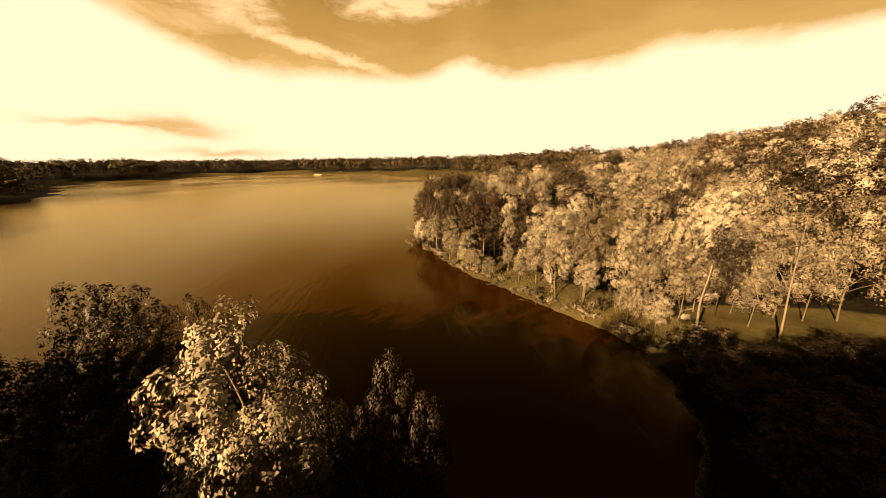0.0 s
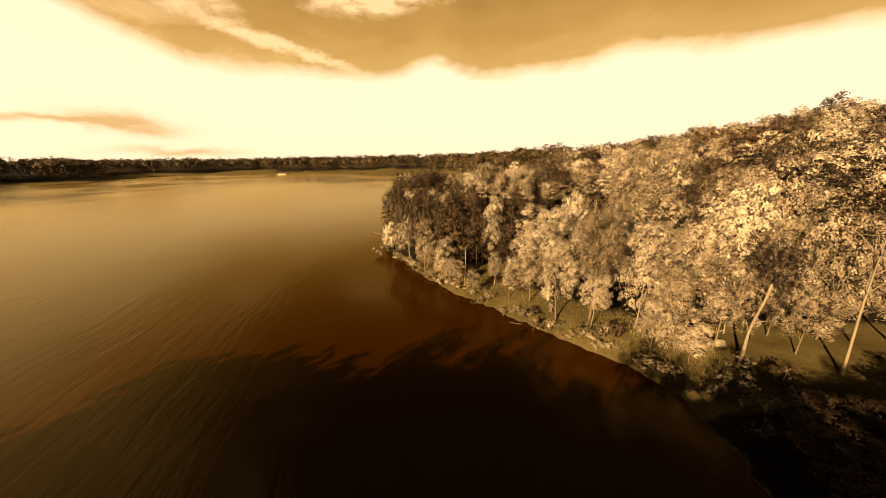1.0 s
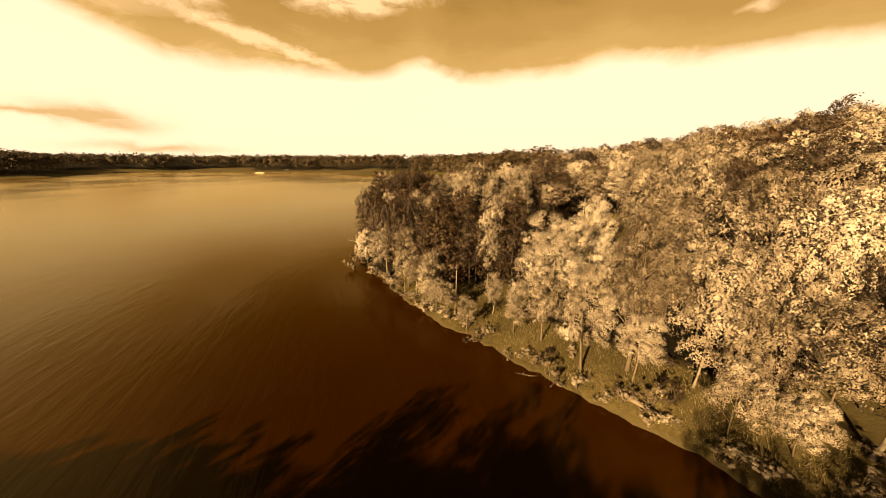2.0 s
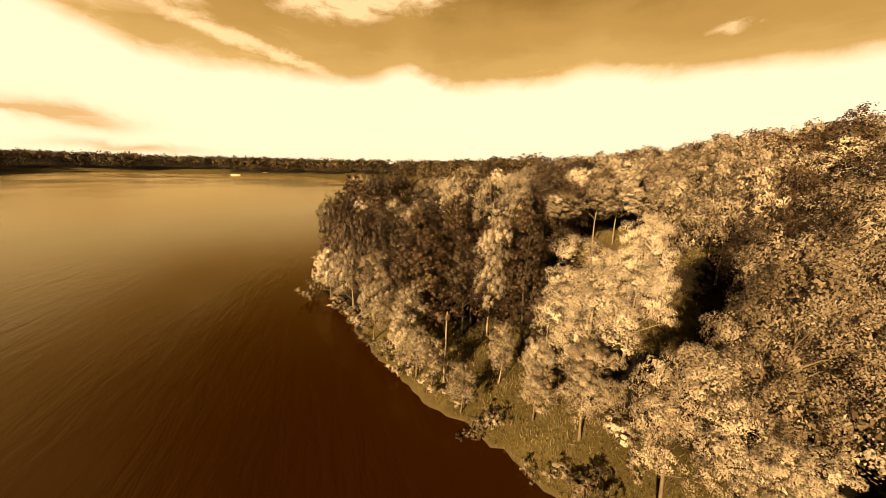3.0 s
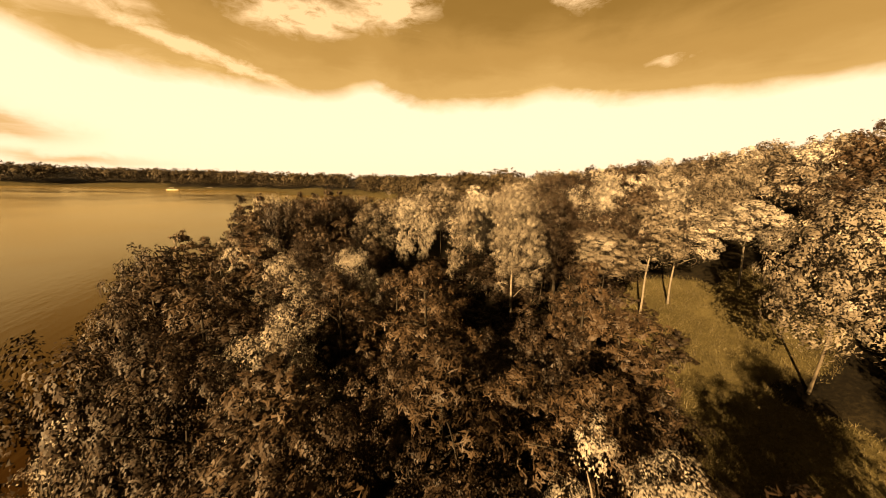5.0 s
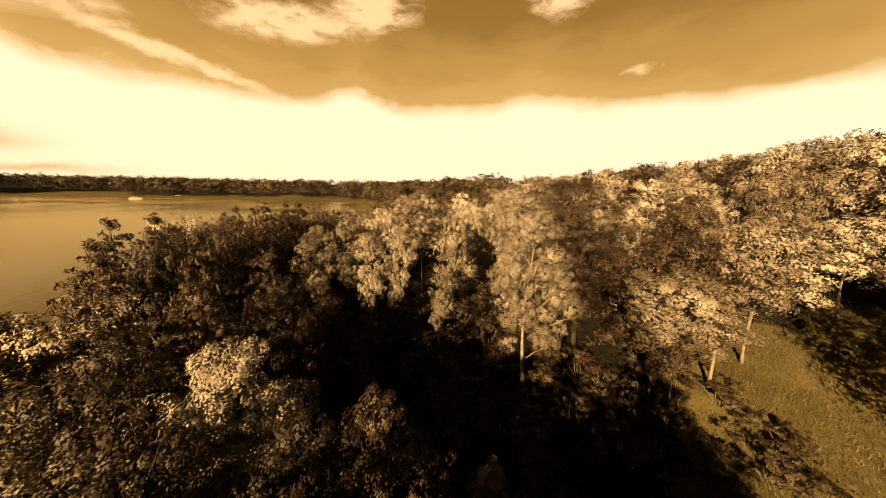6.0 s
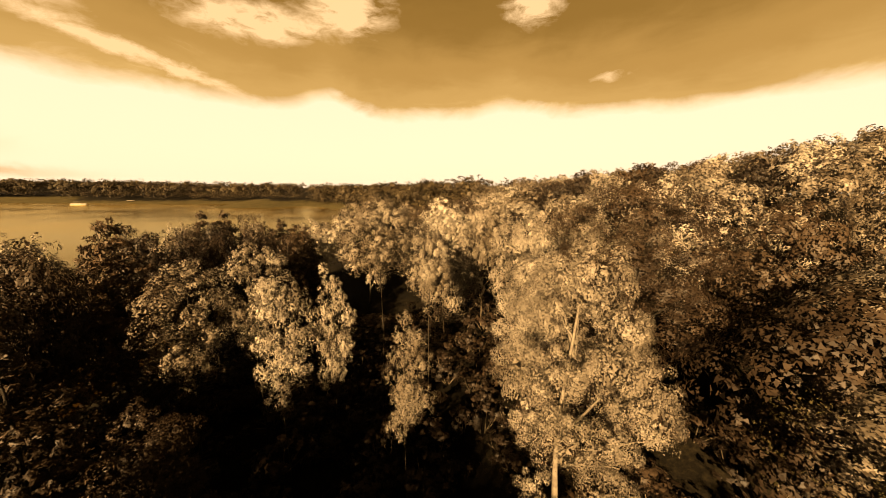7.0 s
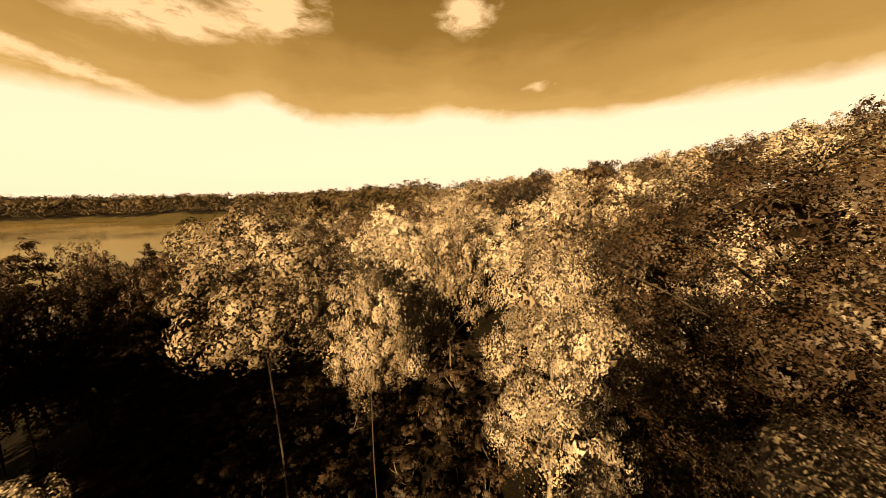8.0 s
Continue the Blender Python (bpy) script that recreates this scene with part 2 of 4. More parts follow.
def ground_material():
    """Meadow grass in the clearings, elsewhere fallen leaves coloured near black for shade, bare sand along the water's
    edge.
    """
    m, node, link = material("meadow_and_soil")
    tc = node("ShaderNodeTexCoord")
    n1 = node("ShaderNodeTexNoise", Scale=0.22, Detail=7.0, Roughness=0.6)
    n2 = node("ShaderNodeTexNoise", Scale=4.5, Detail=6.0, Roughness=0.7)
    for n in (n1, n2):
        link(tc.outputs["Object"], n.inputs["Vector"])
    both = math_node(node, link, "ADD", math_node(node, link, "MULTIPLY", n1.outputs["Fac"], 0.5), math_node(node, link, "MULTIPLY", n2.outputs["Fac"], 0.5))
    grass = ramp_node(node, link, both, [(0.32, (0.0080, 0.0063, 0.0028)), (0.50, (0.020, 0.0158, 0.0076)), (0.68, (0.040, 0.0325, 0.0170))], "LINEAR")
    # fallen leaves, taken towards black so ground under trees reads as shaded
    shade_litter = ramp_node(node, link, both, [(0.36, (0.0006, 0.0004, 0.0002)), (0.50, (0.0020, 0.0015, 0.0009)), (0.64, (0.0066, 0.0050, 0.0029))], "LINEAR")
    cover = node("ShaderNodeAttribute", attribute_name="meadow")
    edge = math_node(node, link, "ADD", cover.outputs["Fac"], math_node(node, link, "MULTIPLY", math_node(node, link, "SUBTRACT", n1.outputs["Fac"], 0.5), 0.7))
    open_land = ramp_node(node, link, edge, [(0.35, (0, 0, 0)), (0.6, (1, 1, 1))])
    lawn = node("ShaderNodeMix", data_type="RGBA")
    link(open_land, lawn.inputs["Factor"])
    link(shade_litter, lawn.inputs[6])
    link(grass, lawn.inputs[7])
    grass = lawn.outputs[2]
    sp = node("ShaderNodeSeparateXYZ")
    link(tc.outputs["Object"], sp.inputs[0])
    wet = math_node(node, link, "ADD", sp.outputs[2], math_node(node, link, "MULTIPLY", math_node(node, link, "SUBTRACT", n2.outputs["Fac"], 0.5), 0.5))
    sand = ramp_node(node, link, wet, [(0.0, (1, 1, 1)), (0.08, (0, 0, 0))])
    mx = node("ShaderNodeMix", data_type="RGBA")
    link(sand, mx.inputs["Factor"])
    link(grass, mx.inputs[6])
    mx.inputs[7].default_value = (0.024, 0.019, 0.012, 1)
    p = node("ShaderNodeBsdfPrincipled", Roughness=0.95)
    p.inputs["Specular IOR Level"].default_value = 0.03
    link(mx.outputs[2], p.inputs["Base Color"])
    b = node("ShaderNodeBump", Strength=0.9, Distance=0.12)
    link(both, b.inputs["Height"])
    link(b.outputs[0], p.inputs["Normal"])
    finish(node, link, p.outputs[0])
    return m


WATER, GROUND = water_material(), ground_material()

# ---------------------------------------------------------------- lake and land
SHORE_NEAR = [(20.5, 27), (20, 30), (17.5, 33.2), (14.8, 35.6), (12.5, 37.6), (10.5, 40), (8.2, 43.2), (5.2, 46.8), (2.3, 50.8),
              (0, 54.5), (-3.5, 61), (-6.5, 66), (-8, 74), (-8, 88), (-4, 104), (5, 130), (16, 180), (26, 260), (24, 340), (4, 400)]
SHORE_FAR = [(-24, 418), (-42, 402), (-66, 392), (-98, 406), (-122, 424), (-118, 440), (-90, 452), (-130, 470), (-215, 476), (-268, 502),
             (-310, 500), (-360, 452), (-400, 425), (-372, 388), (-345, 350), (-330, 318), (-362, 300), (-380, 258), (-300, 212),
             (-236, 164), (-205, 127), (-270, 50), (-200, 8), (-90, -4), (-45, 6), (-20, 18), (-6, 16), (5, 11), (15, 13), (20, 20)]
LAKE = np.array(SHORE_NEAR + SHORE_FAR, float)


def inland(x, y):
    """Metres from the water's edge, minus in the lake."""
    x, y = np.asarray(x, float), np.asarray(y, float)
    best = np.full(x.shape, 1e9)
    inside = np.zeros(x.shape, bool)
    for (ax, ay), (bx, by) in zip(LAKE, np.roll(LAKE, -1, axis=0)):
        ex, ey = bx - ax, by - ay
        s = np.clip(((x - ax) * ex + (y - ay) * ey) / (ex * ex + ey * ey), 0, 1)
        best = np.minimum(best, np.hypot(x - ax - s * ex, y - ay - s * ey))
        cross = ((ay > y) != (by > y)) & (x < ax + (y - ay) / (by - ay + 1e-12) * ex)
        inside ^= cross
    return np.where(inside, -best, best)


def lumps(x, y):
    return (np.sin(x * 0.9 + 1.3 * np.sin(y * 0.53)) * np.sin(y * 0.77 + np.sin(x * 0.41)) * 0.5
            + np.sin(x * 0.21 + 2.0) * np.sin(y * 0.17 + 0.6) + 0.3 * np.sin(2.3 * x + y) * np.sin(1.9 * y - 0.7 * x))


def height(x, y):
    """The land: a low bank, a flat meadow, then a hill that climbs away from the lake to the east."""
    x, y = np.asarray(x, float), np.asarray(y, float)
    d = inland(x, y) + 0.70 * lumps(x, y)
    bank = 1.1 * (1 + 0.9 * np.clip((y - 200) / 100, 0, 1)) * (1 - np.exp(-np.maximum(d, 0) / 2.6))
    east = np.clip((x - 12) / 30, 0, 1) * (1 - 0.35 * np.clip((y - 92) / 30, 0, 1))
    far = np.clip((np.hypot(x, y) - 200) / 150, 0, 1)
    rise = np.maximum(d - 26, 0) * (0.275 * east * (1 - far) + 0.045 * far)
    rise = 26 * (1 - np.exp(-rise / 26)) + far * 0.13 * np.clip(d, 0, 28)
    near = np.exp(-np.maximum(d, 0) / 60)
    return np.where(d < 0, np.maximum(d * 0.22, -2.5), bank + rise + 0.16 * lumps(x * 0.6, y * 0.6) * np.clip(d / 4, 0, 1) * near)


def spread(low, high, step, far_low, far_high, grow=1.16):
    mid = list(np.arange(low, high + 0.1, step))
    s, v = step, mid[-1]
    while v < far_high:
        s *= grow
        v += s
        mid.append(v)
    s, v, first = step, mid[0], []
    while v > far_low:
        s *= grow
        v -= s
        first.append(v)
    return np.array(first[::-1] + mid)


def mesh_object(name, verts, faces, mat, parent=None, label="", smooth=False):
    me = bpy.data.meshes.new(name)
    me.from_pydata(verts, [], faces)
    me.materials.append(mat)
    if smooth:
        me.polygons.foreach_set("use_smooth", [True] * len(me.polygons))
    ob = new(name, me)
    if parent:
        ob.parent = parent
    if label:
        tagged(ob, label)
    return ob


def leaf_mesh(name, corners, mat, parent=None, label="", shade=None, soft=0.62):
    """One mesh of many loose leaves; corners: n x 3 x 3, or n x 4 x 3 with the way each leaf's tuft bulges."""
    n = len(corners)
    me = bpy.data.meshes.new(name)
    bulge = None
    if corners.shape[1] == 4:
        bulge, corners = corners[:, 3], corners[:, :3].copy()
        flat = np.cross(corners[:, 1] - corners[:, 0], corners[:, 2] - corners[:, 0])
        flat /= np.linalg.norm(flat, axis=1, keepdims=True) + 1e-12
        turned = np.sum(flat * bulge, axis=1) < 0
        corners[turned] = corners[turned][:, ::-1]
        flat[turned] *= -1
        bulge = soft * bulge + (1 - soft) * flat
        bulge /= np.linalg.norm(bulge, axis=1, keepdims=True) + 1e-12
    me.vertices.add(3 * n)
    me.vertices.foreach_set("co", np.ascontiguousarray(corners, dtype=np.float32).ravel())
    me.loops.add(3 * n)
    me.loops.foreach_set("vertex_index", np.arange(3 * n, dtype=np.int32))
    me.polygons.add(n)
    me.polygons.foreach_set("loop_start", np.arange(0, 3 * n, 3, dtype=np.int32))
    me.update(calc_edges=True)
    if bulge is not None:
        me.polygons.foreach_set("use_smooth", np.ones(n, bool))
        a = me.attributes.new("custom_normal", "FLOAT_VECTOR", "POINT")
        a.data.foreach_set("vector", np.repeat(bulge, 3, axis=0).astype(np.float32).ravel())
    if shade is not None:
        a = me.attributes.new("tree_shade", "FLOAT", "POINT")
        a.data.foreach_set("value", np.repeat(shade, 3).astype(np.float32))
    me.materials.append(mat)
    ob = new(name, me)
    if parent:
        ob.parent = parent
    if label:
        tagged(ob, label)
    return ob


MEADOWS = [(9.5, 47.5, 4.5), (13.5, 50.5, 3.0), (12.0, 42.0, 2.5), (23.5, 58.5, 4.0), (27.5, 63.5, 4.5), (31.5, 67.5, 4.0), (36.0, 73.5, 4.0), (19.5, 54.0, 3.5), (37.0, 67.0, 3.5), (25.0, 53.5, 4.0), (29.5, 57.5, 4.0), (42.0, 68.5, 3.5), (46.0, 71.5, 2.5)]


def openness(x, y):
    """1 on the grassy clearings, the cove's bank and the far open shore, 0 on the fallen leaves under the trees,
    coloured near black for shade.
    """
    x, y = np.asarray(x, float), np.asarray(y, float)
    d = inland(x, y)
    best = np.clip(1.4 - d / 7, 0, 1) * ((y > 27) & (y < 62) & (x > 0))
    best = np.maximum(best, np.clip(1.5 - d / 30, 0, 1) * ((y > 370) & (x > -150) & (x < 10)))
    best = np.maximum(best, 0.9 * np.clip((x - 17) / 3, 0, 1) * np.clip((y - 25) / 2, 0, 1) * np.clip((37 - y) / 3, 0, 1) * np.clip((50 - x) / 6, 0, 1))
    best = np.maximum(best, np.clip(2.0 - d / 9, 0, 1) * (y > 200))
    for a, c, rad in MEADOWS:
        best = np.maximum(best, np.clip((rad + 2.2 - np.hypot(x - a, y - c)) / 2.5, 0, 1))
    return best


gx = spread(-30, 75, 0.9, -2600, 2600)
gy = spread(8, 100, 0.9, -1500, 3200)
GX, GY = np.meshgrid(gx, gy)
GZ = height(GX, GY)
idx = np.arange(GX.size).reshape(GX.shape)
ground_faces = np.stack([idx[:-1, :-1], idx[:-1, 1:], idx[1:, 1:], idx[1:, :-1]], -1).reshape(-1, 4).tolist()
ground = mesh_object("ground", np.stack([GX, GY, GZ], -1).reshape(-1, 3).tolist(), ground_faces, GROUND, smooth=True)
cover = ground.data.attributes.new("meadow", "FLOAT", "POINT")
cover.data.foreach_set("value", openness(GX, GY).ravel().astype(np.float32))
tagged(ground, "grassy lake shore and wooded hill with a low sandy bank", "ground", kind="structure")

wx, wy = spread(-40, 40, 8, -700, 300, 1.3), spread(-10, 110, 8, -200, 700, 1.3)
WX, WY = np.meshgrid(wx, wy)
widx = np.arange(WX.size).reshape(WX.shape)
water = mesh_object("water", np.stack([WX, WY, np.zeros_like(WX)], -1).reshape(-1, 3).tolist(),
                    np.stack([widx[:-1, :-1], widx[:-1, 1:], widx[1:, 1:], widx[1:, :-1]], -1).reshape(-1, 4).tolist(), WATER)
tagged(water, "wide brown lake with small wind ripples", "lake", kind="structure")


# ---------------------------------------------------------------- trees
def tube(points, radii, sides=7):
    """A tapered, bent stem through the points."""
    verts, faces = [], []
    pts = [Vector(p) for p in points]
    for i, (p, r) in enumerate(zip(pts, radii)):
        way = (pts[min(i + 1, len(pts) - 1)] - pts[max(i - 1, 0)]).normalized()
        side = way.cross(Vector((0.31, 0.95, 0.12))).normalized()
        other = way.cross(side)
        for k in range(sides):
            a = 2 * math.pi * k / sides
            verts.append(tuple(p + (side * math.cos(a) + other * math.sin(a)) * r * (1 + 0.12 * math.sin(3 * a + i))))
    for i in range(len(pts) - 1):
        for k in range(sides):
            a, b = i * sides + k, i * sides + (k + 1) % sides
            faces.append((a, b, b + sides, a + sides))
    faces.append(tuple(range(sides))[::-1])
    faces.append(tuple(range((len(pts) - 1) * sides, len(pts) * sides)))
    return verts, faces


def stem(name, rng, start, end, r0, r1, mat, parent, bend=0.06, parts=6, sag=0.0, sides=7):
    a, b = np.array(start, float), np.array(end, float)
    length = np.linalg.norm(b - a)
    pts = []
    bow, wave = rng.normal(0, bend * length * 0.5, 3), rng.normal(0, bend * length * 0.16, 3)
    for i in range(parts + 1):
        s = i / parts
        off = bow * math.sin(math.pi * s) + wave * math.sin(3 * math.pi * s)
        pts.append(a + (b - a) * s + off * np.array((1, 1, 0.3)) + np.array((0, 0, sag * length * math.sin(math.pi * s))))
    radii = [r0 + (r1 - r0) * (i / parts) ** 0.8 for i in range(parts + 1)]
    if name == "trunk":
        radii[0] *= 1.35
    v, f = tube(pts, radii, sides)
    return mesh_object(name, v, f, mat, parent, smooth=True), pts


def leaf_faces(rng, centres, normals, size, narrow=0.8, tilt=0.8, droop=0.0):
    """Pointed leaves round the centres, facing more or less along the normals."""
    n = len(centres)
    nrm = normals + rng.normal(0, tilt, (n, 3))
    nrm /= np.linalg.norm(nrm, axis=1, keepdims=True) + 1e-9
    t = rng.normal(0, 1, (n, 3))
    t[:, 2] -= droop
    t -= nrm * np.sum(t * nrm, axis=1, keepdims=True)
    t /= np.linalg.norm(t, axis=1, keepdims=True) + 1e-9
    b = np.cross(nrm, t)
    s = size * rng.uniform(0.6, 1.35, (n, 1))
    side = rng.uniform(0.25, 0.75, (n, 1))
    unit_way = normals / (np.linalg.norm(normals, axis=1, keepdims=True) + 1e-9)
    return np.stack([centres - t * s * 0.3 - b * s * narrow * (1 - side), centres + t * s * 0.6, centres - t * s * 0.45 + b * s * narrow * side, unit_way], 1)


def clump_leaves(rng, centres, radii, count, size, squash=0.7, narrow=0.8, droop=0.0, tilt=0.22, puffs=11, middle=None, thin=0.7, small=(0.20, 0.44)):
    """Leaves in tufts: every clump carries some small puffs on its outer side, every puff a shell of leaves.
    The leaves lie like shingles, facing outwards from their puff, their clump and the crown's middle."""
    n = len(centres)
    middle = centres.mean(axis=0) if middle is None else middle
    outward = centres - middle
    outward /= np.linalg.norm(outward, axis=1, keepdims=True) + 1e-6
    own = np.repeat(np.arange(n), puffs)
    e = rng.normal(0, 1, (n * puffs, 3)) + 0.8 * outward[own]
    e[:, 2] = e[:, 2] * 0.9 + 0.25
    e /= np.linalg.norm(e, axis=1, keepdims=True)
    pc = centres[own] + e * radii[own, None] * rng.uniform(0.60, 1.12, (n * puffs, 1)) * np.array((1, 1, squash))
    pr = radii[own] * rng.uniform(small[0], small[1], n * puffs)
    pick = rng.choice(n * puffs, count, p=pr ** 2 / np.sum(pr ** 2))
    d = rng.normal(0, 1, (count, 3)) + 0.8 * e[pick]
    d[:, 2] += 0.25
    d /= np.linalg.norm(d, axis=1, keepdims=True)
    pos = pc[pick] + d * pr[pick, None] * (1.12 - thin * rng.random((count, 1)) ** 1.8) * np.array((1, 1, 0.85))
    face = 0.55 * d + 0.70 * e[pick] + 0.45 * outward[own[pick]]
    face /= np.linalg.norm(face, axis=1, keepdims=True) + 1e-6
    return leaf_faces(rng, pos, face, size, narrow, tilt, droop)


def lobed_crown(rng, centres, radii, count, size, squash=0.85, puffs=16, puff=(0.24, 0.42), narrow=0.8, droop=0.0, tilt=0.30, inside=44, dome=0.40):
    """A dense crown: rounded lobes, each covered with puffs, each puff a shell of leaves; leaves added inside block
    light through the lobes.
    """
    n = len(centres)
    flat = np.array((1, 1, squash))
    k = np.arange(puffs) + 0.5
    z = 1 - 2 * k / puffs
    ring = np.sqrt(1 - z * z)
    own = np.repeat(np.arange(n), puffs)
    turn_by = np.tile(k * 2.39996, n) + np.repeat(rng.uniform(0, 6.28, n), puffs)
    e = np.stack([np.cos(turn_by) * np.tile(ring, n), np.sin(turn_by) * np.tile(ring, n), np.tile(z, n)], 1) + rng.normal(0, 0.20, (n * puffs, 3))
    e /= np.linalg.norm(e, axis=1, keepdims=True)
    pc = centres[own] + e * (radii[own] * rng.uniform(0.70, 1.12, n * puffs))[:, None] * flat
    pr = radii[own] * rng.uniform(puff[0], puff[1], n * puffs)
    deep = np.linalg.norm((pc[:, None] - centres[None]) / flat, axis=2) / radii[None]
    deep[np.arange(n * puffs), own] = 9
    share = pr ** 2 * np.where(e[:, 2] < -0.30, 0.25, 1.0) * (deep.min(axis=1) > 0.60)
    pick = rng.choice(n * puffs, count, p=share / share.sum())
    d = rng.normal(0, 1, (count, 3)) + 0.6 * e[pick]
    d /= np.linalg.norm(d, axis=1, keepdims=True)
    pos = pc[pick] + d * pr[pick, None] * (1.12 - 0.45 * rng.random((count, 1)) ** 1.5) * flat
    out = centres[own[pick]] - centres.mean(axis=0)
    out /= np.linalg.norm(out, axis=1, keepdims=True) + 1e-6
    face = 0.70 * d + 0.40 * e[pick] + dome * out
    outer = leaf_faces(rng, pos, face, size, narrow, tilt, droop)
    which = np.repeat(np.arange(n), inside)
    d = rng.normal(0, 1, (n * inside, 3))
    d /= np.linalg.norm(d, axis=1, keepdims=True)
    inner = centres[which] + d * (radii[which] * rng.uniform(0.15, 0.58, n * inside))[:, None] * flat
    return np.concatenate([outer, leaf_faces(rng, inner, d, radii[which, None] * 0.20, 0.8, 0.4)])


def broad_tree(seed, leaves, size, leaf_mat, bark_mat, name="broadleaf_tree", lower=0.30, lobes=13, wide=0.40, droop=0.0, girth=0.12, taper=0.0, puffs=16, soft=0.62, dome=0.40, inside=44):
    """A broadleaf tree, 10 m tall, crown radius about 10 * wide; the crown is a dome of rounded lobes on the limbs."""
    rng = np.random.default_rng(seed)
    root = new(name)
    H, R = 10.0, 10.0 * wide
    lean, swell = rng.normal(0, 0.2, 2), rng.uniform(0, 6.28, 2)
    stem("trunk", rng, (0, 0, -0.3), (lean[0], lean[1], H * 0.80), girth, 0.025, bark_mat, root, 0.025, 8)
    z0 = H * lower
    hz, zc = (H - z0) / 2, (H + z0) / 2
    cs, rs = [], []
    for i in range(lobes):
        up = 1 - (i + 0.5) / lobes * 1.75 + rng.normal(0, 0.05)
        a = i * 2.39996 + rng.normal(0, 0.22)
        flat = math.sqrt(max(0.0, 1 - up * up)) * (1 if up > 0 else 1 + taper * up)
        reach = 0.70 + 0.13 * math.sin(2 * a + swell[0]) * math.sin(3 * up + swell[1]) + rng.uniform(-0.12, 0.20)
        cs.append((math.cos(a) * flat * R * reach, math.sin(a) * flat * R * reach, zc + up * hz * reach))
        rs.append(R * 0.40 * math.sqrt(18 / lobes) * rng.uniform(0.62, 1.25))
    cs.append((lean[0], lean[1], zc))
    rs.append(R * 0.45)
    cs, rs = np.array(cs), np.array(rs)
    for k in range(1, lobes, max(1, lobes // 7)):
        p = cs[k]
        start = np.array((0, 0, max(z0 * 0.75, p[2] - 0.55 * np.linalg.norm(p[:2]) - 0.6)))
        start[:2] = lean * start[2] / (H * 0.8)
        stem("limb", rng, start, p, girth * 0.40, 0.012, bark_mat, root, 0.06, 4, 0.05, 5)
    quads = lobed_crown(rng, cs, rs, leaves, size, min(0.92, max(0.62, 0.72 * hz / R)), droop=droop, puffs=puffs, dome=dome, inside=inside, tilt=0.30 if soft < 0.7 else 0.18)
    tip = np.quantile(quads[:, 0, 2], 0.997)
    quads[:, :3, 2] = z0 + (quads[:, :3, 2] - z0) * (H - z0) / (tip - z0)
    quads[:, :3, :2] *= 1.04 * R / np.quantile(np.hypot(quads[:, 0, 0], quads[:, 0, 1]), 0.992)
    leaf_mesh("crown", quads, leaf_mat, root, soft=soft)
    return root


def pine_tree(seed, leaves, size, name="pine_tree"):
    """A pine with flat, layered boughs that fan out and end in needle sprays, 10 m tall, radius about 2.8 m."""
    rng = np.random.default_rng(seed)
    root = new(name)
    H = 10.0
    stem("trunk", rng, (0, 0, -0.3), (rng.normal(0, 0.2), rng.normal(0, 0.2), H * 0.97), 0.17, 0.03, BARK_SHADED, root, 0.03, 9)
    cs, rs = [], []
    levels = 15
    for lv in range(levels):
        s = lv / (levels - 1)
        z = H * (0.16 + 0.82 * s)
        reach = 2.9 * (1 - s) ** 0.55 * (0.60 + 0.40 * min(1, 4 * s + 0.4)) + 0.35
        for k in range(6 if s < 0.8 else 4):
            if rng.random() < 0.10:
                continue
            a = k * 2 * math.pi / 6 + lv * 1.1 + rng.normal(0, 0.3)
            rr = reach * rng.uniform(0.60, 1.15)
            tip = np.array((math.cos(a) * rr, math.sin(a) * rr, z + 0.06 * rr + rng.normal(0, 0.15)))
            side = np.array((-math.sin(a), math.cos(a), 0))
            if (lv + k) % 4 == 0:
                stem("bough", rng, (0, 0, z - 0.15), tip * np.array((0.9, 0.9, 1)), 0.04, 0.012, BARK_SHADED, root, 0.06, 3, 0.03, 5)
            for q, spread_by in ((0.34, 0.0), (0.58, 0.20), (0.58, -0.20), (0.82, 0.26), (0.82, -0.26), (1.0, 0.0)):
                cs.append(tip * np.array((q, q, 1)) + side * spread_by * rr + np.array((0, 0, -0.10 * q * q * rr)) + rng.normal(0, 0.10, 3))
                rs.append(rng.uniform(0.30, 0.50) * (0.6 + 0.4 * min(1, rr / 2)))
    quads = clump_leaves(rng, np.array(cs), np.array(rs), leaves, size, 0.36, 0.28, 0.0, 0.45, 4)
    leaf_mesh("crown", quads, NEEDLES, root)
    return root


def shrub(seed, leaves, size, leaf_mat, name="shrub"):
    """A low shrub, 2 m tall and wide, of several stems."""
    rng = np.random.default_rng(seed)
    root = new(name)
    cs, rs = [], []
    for k in range(11):
        a, r = rng.uniform(0, 6.3), rng.uniform(0.1, 0.85)
        p = np.array((math.cos(a) * r, math.sin(a) * r, rng.uniform(0.45, 1.65) * (1 - 0.35 * r)))
        cs.append(p), rs.append(rng.uniform(0.26, 0.46))
        if k % 2 == 0:
            stem("branch", rng, (0.1 * math.cos(a), 0.1 * math.sin(a), -0.1), p, 0.03, 0.01, BARK, root, 0.1, 3, 0, 5)
    quads = clump_leaves(rng, np.array(cs), np.array(rs), leaves, size, 0.85, 0.6, puffs=5)
    leaf_mesh("foliage", quads, leaf_mat, root)
    return root


